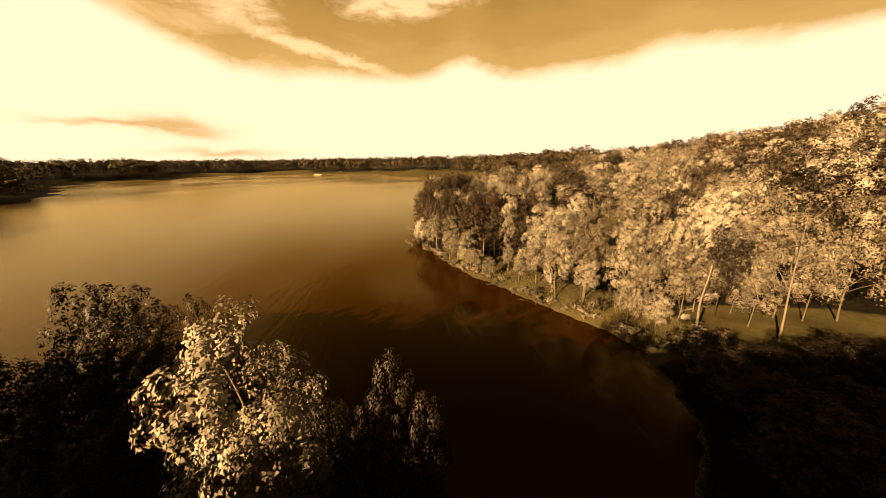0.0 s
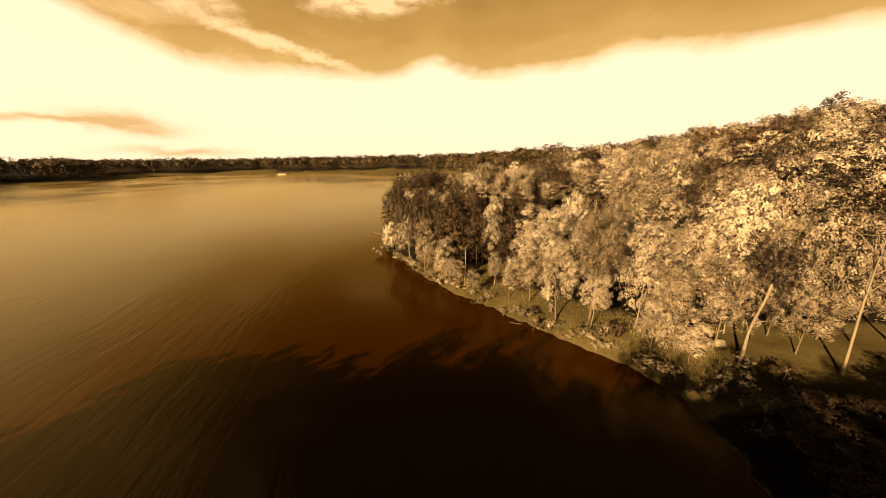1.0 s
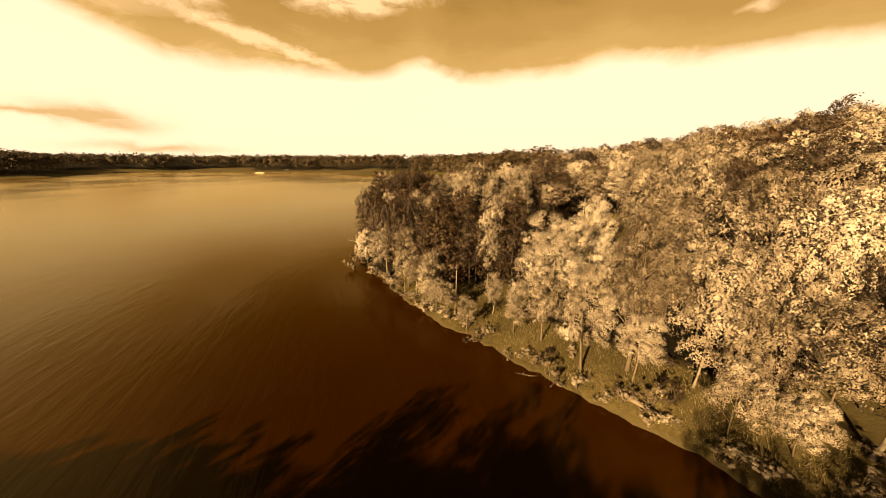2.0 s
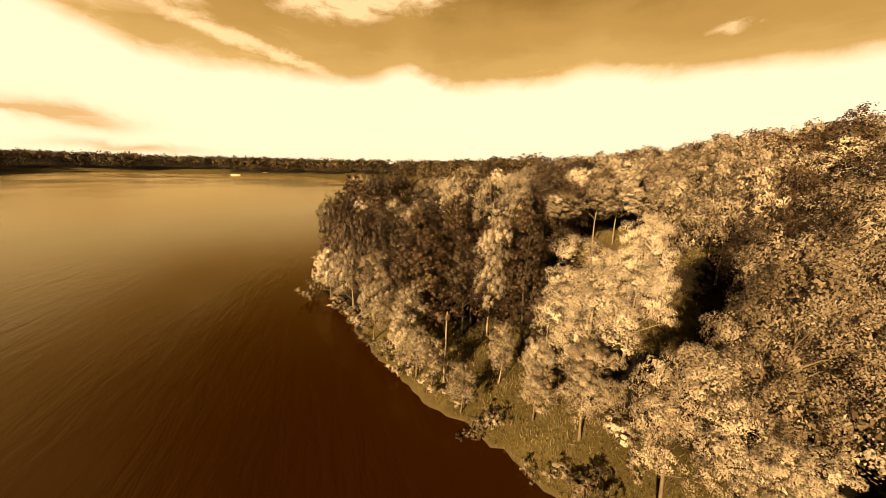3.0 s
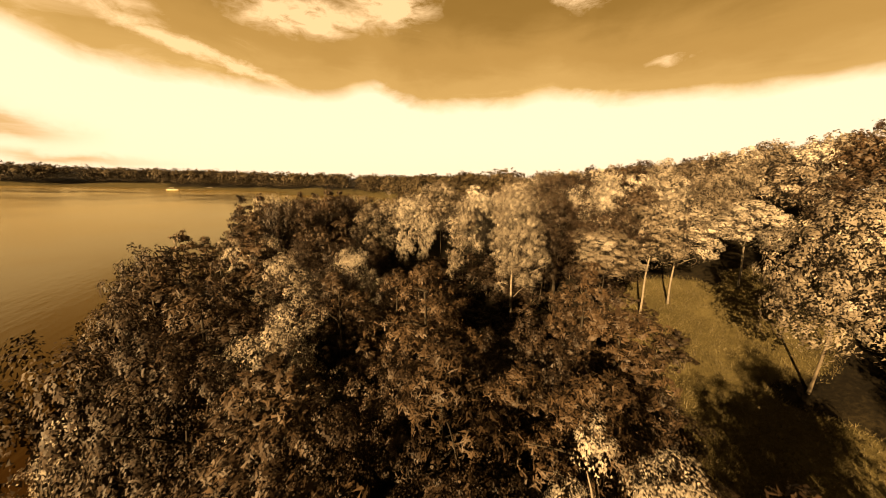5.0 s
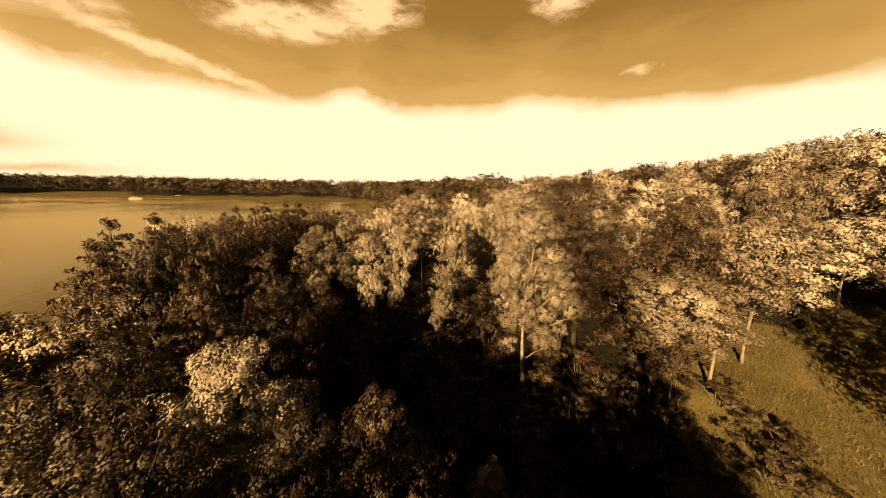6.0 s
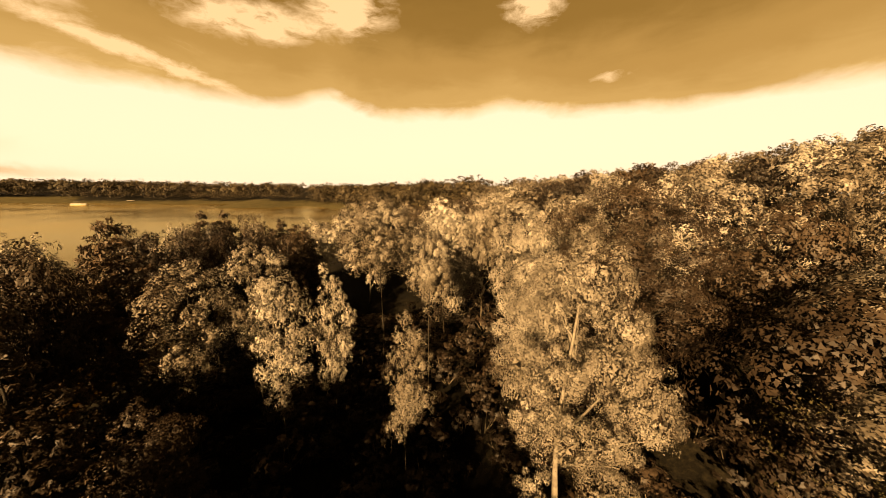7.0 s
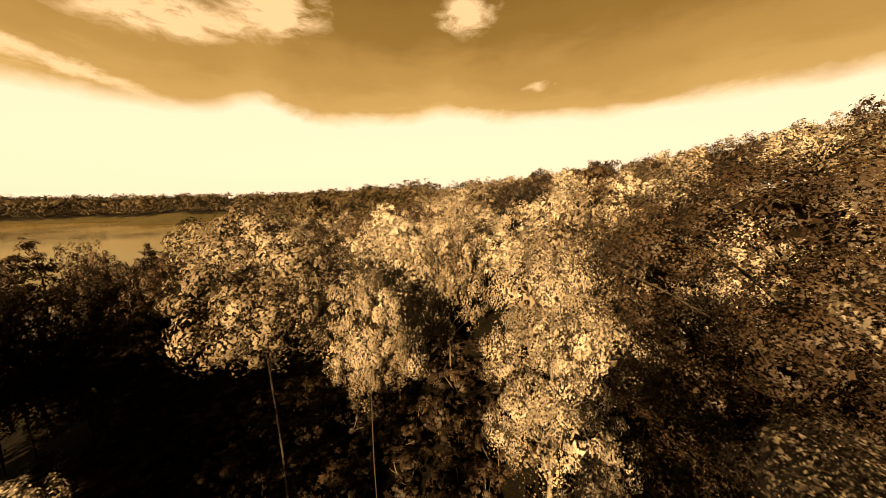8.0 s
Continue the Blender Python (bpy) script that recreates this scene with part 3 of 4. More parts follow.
def bare_tree(seed, name="bare_tree"):
    """A dead tree with bleached forked branches, 10 m tall."""
    rng = np.random.default_rng(seed)
    root = new(name)
    _, pts = stem("trunk", rng, (0, 0, -0.3), (0.9, 0.25, 9.6), 0.10, 0.02, DEADWOOD, root, 0.02, 9)
    for k in range(9):
        base = pts[4 + k % 5]
        a = k * 2.3 + rng.normal(0, 0.3)
        tip = base + np.array((math.cos(a) * rng.uniform(1.2, 2.3), math.sin(a) * rng.uniform(1.2, 2.3), rng.uniform(1.0, 2.4)))
        branch, bp = stem("branch", rng, base, tip, 0.035, 0.010, DEADWOOD, root, 0.10, 4, 0.05, 5)
        for j in (2, 3):
            b2 = bp[j] + rng.normal(0, 0.5, 3) + np.array((0, 0, 0.6))
            stem("twig", rng, bp[j], b2, 0.02, 0.006, DEADWOOD, branch, 0.08, 2, 0, 4)
    return root


KINDS = {
    # near trees, fine leaves
    "oak": [broad_tree(s, 27000, 0.080, LEAF_BROAD, BARK, lobes=22, lower=0.18, wide=0.25) for s in (11, 12, 13)],
    "high_oak": [broad_tree(s, 26000, 0.075, LEAF_BROAD, BARK_SHADED, lobes=26, lower=0.57, wide=0.20, girth=0.028, taper=0.5) for s in (14,)],
    "dark_oak": [broad_tree(s, 24000, 0.082, LEAF_DARK_SHADED, BARK_SHADED, lobes=20, lower=0.20, wide=0.25) for s in (21, 22)],
    "pale": [broad_tree(s, 40000, 0.066, LEAF_PALE, BARK_PALE, lobes=24, wide=0.26, lower=0.14) for s in (31, 32)],
    "birch": [broad_tree(s, 52000, 0.056, LEAF_PALE, BARK_PALE, "birch_tree", lobes=32, wide=0.21, lower=0.10, droop=1.2, puffs=18) for s in (41, 42)],
    "great_birch": [broad_tree(s, 85000, 0.042, LEAF_PALE, BARK_PALE, "birch_tree", lobes=40, wide=0.21, lower=0.10, droop=1.2, puffs=18) for s in (43,)],
    "great_oak": [broad_tree(s, 62000, 0.050, LEAF_DARK_SHADED, BARK_SHADED, lobes=26, lower=0.18, wide=0.25) for s in (23,)],
    "high_pale": [broad_tree(s, 12000, 0.066, LEAF_BROAD, BARK_SHADED, lobes=22, wide=0.14, lower=0.28, girth=0.022, taper=0.6) for s in (33, 34)],
    "sapling": [broad_tree(s, 4200, 0.085, LEAF_BROAD, BARK_PALE, "sapling", lobes=18, wide=0.28, lower=0.10, girth=0.07, puffs=9, inside=3) for s in (45, 46)],
    "pine": [pine_tree(s, 24000, 0.19) for s in (51, 52, 53)],
    # trees some way off
    "oak_m": [broad_tree(s, 11500, 0.155, LEAF_BROAD, BARK, lobes=n, lower=0.15, wide=0.32, girth=0.085, soft=0.70, dome=0.45) for s, n in ((61, 17), (62, 14), (63, 20), (64, 24))],
    "dark_m": [broad_tree(s, 11500, 0.155, LEAF_DARK_SHADED, BARK_SHADED, lobes=n, lower=0.15, wide=0.32, girth=0.085, soft=0.70, dome=0.45) for s, n in ((71, 16), (72, 22))],
    "pale_m": [broad_tree(s, 11500, 0.155, LEAF_PALE, BARK_PALE, lobes=n, wide=0.30, lower=0.15, girth=0.085, soft=0.70, dome=0.45) for s, n in ((81, 17), (82, 23))],
    "pine_m": [pine_tree(s, 11000, 0.29) for s in (91, 92)],
    "high_m": [broad_tree(s, 13000, 0.140, LEAF_BROAD, BARK_PALE, lobes=22, lower=0.40, wide=0.28, girth=0.085, soft=0.70, dome=0.45) for s in (15, 16)],
    "shrub": [shrub(s, 1500, 0.105, LEAF_BROAD) for s in (101, 102)],
    "pale_shrub": [shrub(s, 1500, 0.105, LEAF_PALE) for s in (103,)],
    "dark_shrub": [shrub(s, 1500, 0.105, LEAF_DARK_SHADED) for s in (104, 105)],
    "bare": [bare_tree(s) for s in (111, 112)],
}
LABELS = {
    "oak": ("broadleaf tree with a dense rounded brown-green crown", "tree"),
    "dark_oak": ("tall dark-leaved broadleaf tree with a dense crown", "tree"),
    "high_oak": ("broadleaf tree with a high dense brown-green crown", "tree"),
    "pale": ("pale-leaved tree with a light grey trunk, fully sunlit", "tree"),
    "high_pale": ("slender brown-leaved tree rising out of the shaded hollow", "tree"),
    "birch": ("birch with white bark and hanging pale leaf sprays", "birch tree"),
    "great_oak": ("huge dark-leaved oak with a broad spreading crown", "tree"),
    "great_birch": ("large birch with white bark and fine pale hanging leaves", "birch tree"),
    "sapling": ("thin-leaved sapling with pale bare branches in the clearing", "sapling"),
    "pine": ("dark pine with flat layered boughs on the lake point", "pine tree"),
    "oak_m": ("broadleaf tree of the hillside wood, rounded brown-green crown", "tree"),
    "dark_m": ("dark-leaved broadleaf tree of the hillside wood", "tree"),
    "pale_m": ("pale-leaved broadleaf tree of the hillside wood", "tree"),
    "pine_m": ("dark layered pine standing in the wood", "pine tree"),
    "shrub": ("leafy brown-green shrub on the lake bank", "shrub"),
    "pale_shrub": ("pale leafy shrub on the lake bank", "shrub"),
    "dark_shrub": ("dark leafy undergrowth shrub in the shade of trees", "shrub"),
    "bare": ("dead tree with bleached bare forked branches", "bare tree"),
}
LABELS["high_m"] = ("broadleaf tree with a high wide crown beside the meadow", "tree")
GROUPS = {"sapling": "saplings of the clearing", "dark_shrub": "undergrowth shrubs", "shrub": "shrubs along the bank", "pale_shrub": "shrubs along the bank", "bare": "dead trees"}
RADIUS = {"oak": 2.6, "dark_oak": 2.6, "pale": 2.7, "birch": 2.2, "great_birch": 2.2, "great_oak": 2.6, "sapling": 2.8, "pine": 2.9, "oak_m": 3.3, "dark_m": 3.3, "pale_m": 3.1, "pine_m": 2.9,
          "shrub": 1.1, "pale_shrub": 1.1, "dark_shrub": 1.1, "bare": 2.3, "high_oak": 2.1, "high_m": 2.9, "high_pale": 1.45}
TALL = {"shrub": 2.0, "pale_shrub": 2.0, "dark_shrub": 2.0}
used = set()
standing = []
LINE = np.array([(4.4, 2), (3.8, 12), (4.6, 29), (6.5, 44), (10, 59), (13.2, 69), (16.3, 78.2)])     # the camera's path from above; trees near it get finer leaves and stand apart


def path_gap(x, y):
    """Metres from the camera's path, seen from above."""
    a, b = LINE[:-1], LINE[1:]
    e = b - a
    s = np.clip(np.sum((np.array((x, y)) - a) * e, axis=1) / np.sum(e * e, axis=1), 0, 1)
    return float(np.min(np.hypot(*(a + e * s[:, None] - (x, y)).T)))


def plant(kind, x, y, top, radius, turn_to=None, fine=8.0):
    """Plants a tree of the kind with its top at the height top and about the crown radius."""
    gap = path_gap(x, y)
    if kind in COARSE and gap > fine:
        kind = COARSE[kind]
    g = float(height(x, y))
    h = max(top - g, 0.6)
    n = len(standing)
    proto = KINDS[kind][n * 7 % len(KINDS[kind])]
    sr, sh = radius / RADIUS[kind], h / TALL.get(kind, 10.0)
    a = (n * 137.5) % 360 if turn_to is None else turn_to
    m = pose(x, y, g, 0, 0, a) @ Matrix.Diagonal((sr, sr, sh, 1))
    if proto.name in used:
        ob = copy_thing(proto, m)
    else:
        used.add(proto.name)
        ob = proto
        waiting.append((proto, m))
    tagged(ob, *LABELS[kind], GROUPS.get(kind, "pines" if "pine" in kind else "trees of the wood"))
    standing.append((x, y, radius))
    return ob


waiting = []
# trees that can be told apart: kind, x, y, height of the top, crown radius
HEROES = [
    # the near bank under the start; its dark oaks carry the shade there in their leaf colour
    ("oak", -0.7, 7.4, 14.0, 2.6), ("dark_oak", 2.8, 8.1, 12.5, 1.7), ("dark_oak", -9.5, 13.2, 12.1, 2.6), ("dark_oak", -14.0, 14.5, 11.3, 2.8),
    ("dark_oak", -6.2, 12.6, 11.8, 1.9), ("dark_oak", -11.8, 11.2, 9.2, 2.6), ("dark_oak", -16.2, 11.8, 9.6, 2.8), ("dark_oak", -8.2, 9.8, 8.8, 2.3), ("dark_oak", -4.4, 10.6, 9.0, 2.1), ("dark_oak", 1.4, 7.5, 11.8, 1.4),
    # clearing, and the trees along it
    ("birch", 11.0, 52.2, 11.3, 1.8), ("pale", 15.6, 45.5, 11.0, 3.5), ("pale", 20.2, 47.8, 12.2, 2.8), ("oak", 25.6, 43.6, 12.2, 2.7),
    ("oak", 13.6, 41.8, 6.6, 1.9), ("oak", 11.6, 43.4, 4.2, 1.2), ("oak", 18.2, 37.4, 13.2, 2.9), ("oak", 15.2, 38.0, 8.8, 2.2), ("pale", 21.4, 35.4, 11.0, 2.9),
    ("oak", 25.4, 31.8, 9.0, 2.8), ("oak", 20.8, 32.2, 5.6, 1.7), ("dark_oak", 29.8, 33.0, 10.0, 2.4),
    # the three dark oaks in this row are added to fill a shaded gap
    ("bare", 19.4, 49.4, 8.4, 1.5), ("pine", 13.4, 50.8, 11.4, 2.3), ("dark_oak", 20.6, 52.0, 8.2, 2.3), ("dark_oak", 23.8, 50.8, 9.6, 2.6), ("dark_oak", 18.6, 55.8, 5.2, 2.0), ("birch", 10.4, 46.5, 5.2, 1.1), ("oak", 12.4, 45.0, 5.0, 1.3),
    # the pines and broadleaf trees of the point
    ("pine", -3.2, 66.8, 11.0, 3.0), ("pine", -5.6, 75.5, 10.4, 3.0), ("pine", 1.5, 60.5, 11.4, 3.0), ("pine", 5.0, 56.5, 11.0, 3.0),
    ("pine", 5.8, 62.0, 11.4, 3.1), ("pine", 0.2, 69.5, 11.9, 3.0), ("pine", 15.2, 57.0, 11.4, 2.8), ("pine", 9.2, 59.4, 12.4, 2.9),
    ("pale", -1.5, 59.5, 7.6, 2.3), ("oak", 1.8, 54.8, 8.0, 2.4), ("pale", -4.8, 63.8, 6.0, 1.9), ("oak", 4.4, 51.8, 6.0, 1.8),
    ("oak", 5.6, 69.6, 10.8, 2.6), ("oak", 2.6, 66.6, 11.2, 2.6), ("dark_oak", 8.6, 66.6, 10.0, 2.4), ("dark_oak", 11.5, 65.0, 7.0, 2.6), ("dark_oak", 2.6, 69.6, 11.2, 2.6), ("dark_oak", 12.5, 61.5, 8.0, 2.2),
    # thin saplings in the clearing
    ("sapling", 14.8, 49.0, 6.2, 1.8), ("sapling", 16.6, 51.4, 6.8, 2.0), ("sapling", 18.2, 53.4, 6.4, 1.9), ("sapling", 17.6, 48.4, 5.8, 1.7), ("sapling", 15.6, 53.4, 6.0, 1.7), ("sapling", 20.2, 50.4, 6.6, 1.8),
    # leafy growth hanging over the bank of the point
    ("oak", 7.6, 44.8, 3.6, 1.1), ("oak", 5.9, 46.9, 4.2, 1.2), ("pale", 4.9, 48.4, 4.0, 1.2), ("oak", 3.9, 49.8, 4.8, 1.4), ("oak", 2.8, 51.6, 5.2, 1.5), ("oak", 1.3, 53.7, 5.6, 1.6),
    # low growth in the shade below them
    ("oak", 9.6, 65.0, 6.8, 1.9), ("birch", 12.4, 66.6, 5.0, 1.1), ("oak", 11.2, 63.0, 6.0, 1.5), ("birch", 14.8, 69.0, 4.8, 0.9), ("oak", 16.6, 64.6, 3.4, 1.1), ("oak", 7.4, 68.4, 8.0, 1.8),
    # the further part, passed last
    ("high_pale", 10.5, 83.6, 13.2, 1.5), ("high_pale", 12.7, 84.2, 12.5, 1.2), ("high_pale", 15.7, 81.2, 10.9, 1.2), ("great_birch", 21.1, 77.4, 14.7, 3.2),
    ("pale", 24.4, 85.2, 14.2, 3.0), ("great_oak", 27.8, 80.8, 16.6, 4.8), ("dark_oak", 25.0, 79.2, 11.6, 2.4), ("high_oak", 15.8, 89.6, 15.6, 3.0), ("high_oak", 18.8, 88.8, 13.2, 1.8),
    ("oak", 22.8, 96.5, 13.9, 3.4), ("oak", 27.2, 97.5, 14.9, 3.4), ("pine", 1.6, 77.0, 11.4, 2.2), ("high_pale", 6.2, 85.6, 13.6, 1.9), ("high_pale", 8.6, 87.3, 14.0, 1.9), ("dark_oak", -0.3, 83.8, 12.8, 2.6), ("dark_oak", -1.6, 80.6, 13.2, 2.7), ("pine", 1.5, 90.4, 13.7, 2.8),
    ("dark_oak", 28.2, 73.6, 13.4, 4.0), ("high_oak", 25.5, 70.3, 12.0, 3.2), ("high_m", 32.1, 72.7, 14.4, 4.2), ("high_m", 35.8, 73.2, 14.2, 4.1), ("high_m", 43.0, 72.4, 14.6, 4.1),
    # trees added sunward of the hollow to keep it in shadow
    ("pine", 3.2, 73.5, 11.8, 2.5), ("dark_oak", 5.8, 76.2, 11.2, 2.2), ("pine", 4.4, 80.0, 11.8, 2.4), ("dark_oak", 7.4, 79.6, 9.4, 1.9),
    ("dark_oak", 36.0, 79.0, 15.6, 3.8), ("pine", -1.2, 97.0, 13.0, 3.0),
    ("oak", 29.5, 88.0, 16.2, 3.6),
    # along the shore of the cove
    # the two dark oaks are added in the shaded cove, kept below the shadow
    ("oak", 31.4, 31.0, 7.0, 2.3), ("dark_oak", 24.0, 23.4, 3.8, 1.8), ("dark_oak", 31.5, 23.6, 4.6, 2.2),
    ("oak", 17.8, 36.2, 6.2, 1.8), ("oak", 23.0, 33.8, 7.8, 2.0), ("oak", 22.8, 30.6, 4.6, 1.6), ("pale", 28.4, 34.0, 7.8, 2.2), ("oak", 31.8, 33.6, 9.0, 2.4),
    ("oak", 37.6, 32.4, 9.4, 2.6), ("oak", 33.4, 35.4, 11.0, 2.6), ("dark_oak", 28.6, 37.2, 11.0, 2.5), ("oak", 19.6, 39.6, 10.0, 2.3),
    ("bare", 32.1, 28.6, 13.0, 2.5), ("pale", 31.0, 37.5, 14.0, 3.8), ("pale", 25.6, 40.0, 13.8, 3.6), ("oak", 35.4, 33.0, 12.2, 3.4),
    ("oak", 26.6, 35.8, 11.4, 2.8), ("oak", 35.2, 40.0, 16.0, 3.8), ("oak", 41.0, 32.6, 13.4, 3.8), ("oak", 38.5, 58.5, 18.9, 4.0),
]
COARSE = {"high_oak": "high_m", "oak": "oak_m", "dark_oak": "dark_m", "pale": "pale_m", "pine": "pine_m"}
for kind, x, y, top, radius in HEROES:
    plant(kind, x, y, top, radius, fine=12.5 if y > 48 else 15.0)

# the wood on the hill: trees at uneven spacing, clear of the meadows
rng = np.random.default_rng(5)


def free(x, y, gap):
    if math.hypot(x - 21.3, y - 46.0) < 4.2:
        return False
    if any(math.hypot(x - a, y - b) < r + gap * 0.30 for a, b, r in MEADOWS):
        return False
    return all(math.hypot(x - a, y - b) > 0.62 * (r + gap) for a, b, r in standing)


# the dense wood of the point
count = 0
for _ in range(5000):
    x, y = rng.uniform(-8, 17), rng.uniform(52, 66)
    radius = rng.uniform(2.0, 2.9)
    if inland(x, y) < 0.8 + 0.3 * radius or not free(x, y, radius * 0.6) or x > 10.5 and y > 60:
        continue
    top = rng.uniform(9.8, 11.4) if path_gap(x, y) < 5 else rng.uniform(10.2, 12.2)
    plant(str(rng.choice(["pine", "oak", "dark_oak"], p=[0.50, 0.10, 0.40])), x, y, top, radius)
    count += 1
    if count > 34:
        break
# understorey added to close the point's wood and shade the hollow beyond
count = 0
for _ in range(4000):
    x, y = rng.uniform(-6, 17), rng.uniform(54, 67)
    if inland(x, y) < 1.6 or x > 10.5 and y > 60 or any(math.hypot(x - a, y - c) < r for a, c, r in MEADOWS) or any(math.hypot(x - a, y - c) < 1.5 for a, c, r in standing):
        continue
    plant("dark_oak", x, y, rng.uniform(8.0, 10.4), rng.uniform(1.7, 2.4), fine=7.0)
    count += 1
    if count > 34:
        break
# the strip along its western shore
count = 0
for _ in range(4000):
    x, y = rng.uniform(-9, 3.5), rng.uniform(64, 112)
    radius = rng.uniform(2.2, 3.0)
    if inland(x, y) < 0.6 + 0.3 * radius or not free(x, y, radius * 0.7):
        continue
    if x > 1.0 and 71 < y < 92:
        continue
    top = rng.uniform(9.8, 11.6) if y < 75 else rng.uniform(11.8, 13.2)
    plant(str(rng.choice(["pine", "oak", "dark_oak"], p=[0.34, 0.16, 0.50])), x, y, top, radius)
    count += 1
    if count > 62:
        break
count = 0
for _ in range(3000):
    x, y = rng.uniform(-6, 9), rng.uniform(101, 119)
    radius = rng.uniform(2.2, 3.0)
    if inland(x, y) < 0.6 + 0.3 * radius or not free(x, y, radius * 0.5):
        continue
    plant(str(rng.choice(["pine", "dark_oak"])), x, y, rng.uniform(10.0, 11.8), radius)
    count += 1
    if count > 22:
        break
# dark undergrowth added in the hollow behind them, standing in for its shade
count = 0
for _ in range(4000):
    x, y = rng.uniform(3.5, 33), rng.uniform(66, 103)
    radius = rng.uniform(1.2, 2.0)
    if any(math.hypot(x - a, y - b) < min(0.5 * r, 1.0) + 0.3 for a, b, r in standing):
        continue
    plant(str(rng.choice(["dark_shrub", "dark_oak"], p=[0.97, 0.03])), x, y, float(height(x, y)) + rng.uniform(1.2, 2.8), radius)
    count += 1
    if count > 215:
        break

# dark shrubs added on the western bank, where it should lie in shade
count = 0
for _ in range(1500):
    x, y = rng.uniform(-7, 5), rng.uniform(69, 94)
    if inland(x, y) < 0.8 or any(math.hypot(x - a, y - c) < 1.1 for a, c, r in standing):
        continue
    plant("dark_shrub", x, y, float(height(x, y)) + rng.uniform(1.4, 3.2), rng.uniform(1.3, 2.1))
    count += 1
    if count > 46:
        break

count, hill, beyond = 0, [], []
for _ in range(20000):
    x, y = rng.uniform(8, 150), rng.uniform(22, 210)
    off = math.hypot(x - 15, y - 55)
    radius = rng.uniform(2.9, 4.1) + 1.0 * min(off / 120, 1)
    if rng.random() < off / 300 or inland(x, y) < 1.8 + 0.3 * radius:
        continue
    if y > 40 + 2.2 * x and off > 120 or y < 26 and x < 24 or x > 60 and y < 10 + 0.35 * x:
        continue
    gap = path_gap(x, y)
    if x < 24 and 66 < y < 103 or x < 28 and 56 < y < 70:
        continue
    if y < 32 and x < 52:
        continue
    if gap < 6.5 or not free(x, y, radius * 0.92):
        continue
    tall = rng.uniform(8.2, 12.8) if x < 30 else rng.uniform(10.4, 14.8) + (2.0 if x > 55 else 0)
    if 30 < x < 95 and 76 < y < 112:
        tall -= 3.2
    kind = str(rng.choice(["oak", "pale", "dark_oak", "pine"], p=[0.52, 0.11, 0.28, 0.09]))
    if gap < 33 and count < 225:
        plant(kind, x, y, float(height(x, y)) + tall, radius * (0.75 if kind == "pine" else 1))
        count += 1
    else:
        standing.append((x, y, radius))
        beyond.append((kind, x, y, tall, radius))
    if len(beyond) > 310:
        break


def joined_wood(name, label, places, seed, leaves, size, mats, closed=False):
    """A stretch of wood that nobody walks up to, as one mass: lumpy crowns on stems."""
    r = np.random.default_rng(seed)
    made = {}
    for kind, x, y, tall, rad in places:
        g = float(height(x, y))
        n = 17
        u = r.normal(0, 1, (n, 3))
        u[:, 2] = np.abs(u[:, 2]) * 1.2 - 0.25
        u /= np.linalg.norm(u, axis=1, keepdims=True)
        c = np.array((x, y, g + tall * 0.52)) + u * np.array((rad, rad, tall * 0.42)) * r.uniform(0.55, 0.85, (n, 1))
        crown = [lobed_crown(r, c, r.uniform(0.24, 0.44, n) * rad, leaves, size, 0.85, 9, (0.28, 0.46), tilt=0.24, inside=12, dome=0.45)]
        if closed:
            # big leaves added inside, so the crown casts a solid shadow
            d = r.normal(0, 1, (70, 3))
            d *= r.uniform(0.2, 0.62, (70, 1)) / np.linalg.norm(d, axis=1, keepdims=True)
            crown.append(leaf_faces(r, np.array((x, y, g + tall * 0.55)) + d * np.array((rad, rad, tall * 0.45)), d, rad * 0.42, 0.9, 0.4))
        crown = np.concatenate(crown)
        made.setdefault(mats[kind], []).append((crown, np.full(len(crown), r.uniform(-0.45, 0.45))))
    for mat, parts in made.items():
        tagged(leaf_mesh(name, np.concatenate([p[0] for p in parts]), mat, shade=np.concatenate([p[1] for p in parts]), soft=0.72), label, "woodland", kind="stuff")


MATS = {"oak": LEAF_BROAD, "pale": LEAF_PALE, "dark_oak": LEAF_DARK_SHADED, "pine": NEEDLES}
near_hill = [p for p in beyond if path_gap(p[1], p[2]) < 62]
joined_wood("hillside_woodland", "continuous wood of rounded crowns on the hillside", near_hill, 21, 3200, 0.25, MATS)
joined_wood("hillside_woodland", "continuous wood of rounded crowns along the ridge", [p for p in beyond if p not in near_hill], 23, 1700, 0.38, MATS)
# the wood behind the start, whose shadow lies on the water
behind = []
for row, y in enumerate((5.0, -3.6, -8.0, -11.5)):
    for x in np.arange(-68, 36, 2.9 if row < 2 else 1.35):
        xx, yy = x + rng.uniform(-0.6, 0.6) + 1.0 * (row % 2), y + rng.uniform(-0.8, 0.8)
        if xx < -24 and row == 0:
            yy += 4.0
        if inland(xx, yy) < 0.8 or xx > -24 and yy > -2.5:
            continue
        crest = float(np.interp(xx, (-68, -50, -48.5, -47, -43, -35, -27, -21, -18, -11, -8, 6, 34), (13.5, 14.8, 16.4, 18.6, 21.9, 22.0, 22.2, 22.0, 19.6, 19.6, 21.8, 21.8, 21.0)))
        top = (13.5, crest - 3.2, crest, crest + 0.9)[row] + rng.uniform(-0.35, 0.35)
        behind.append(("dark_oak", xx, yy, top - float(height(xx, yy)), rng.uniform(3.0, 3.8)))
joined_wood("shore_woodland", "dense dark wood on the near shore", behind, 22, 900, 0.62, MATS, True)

# low dark trees added along the cove to blacken ground that lies in shade
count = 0
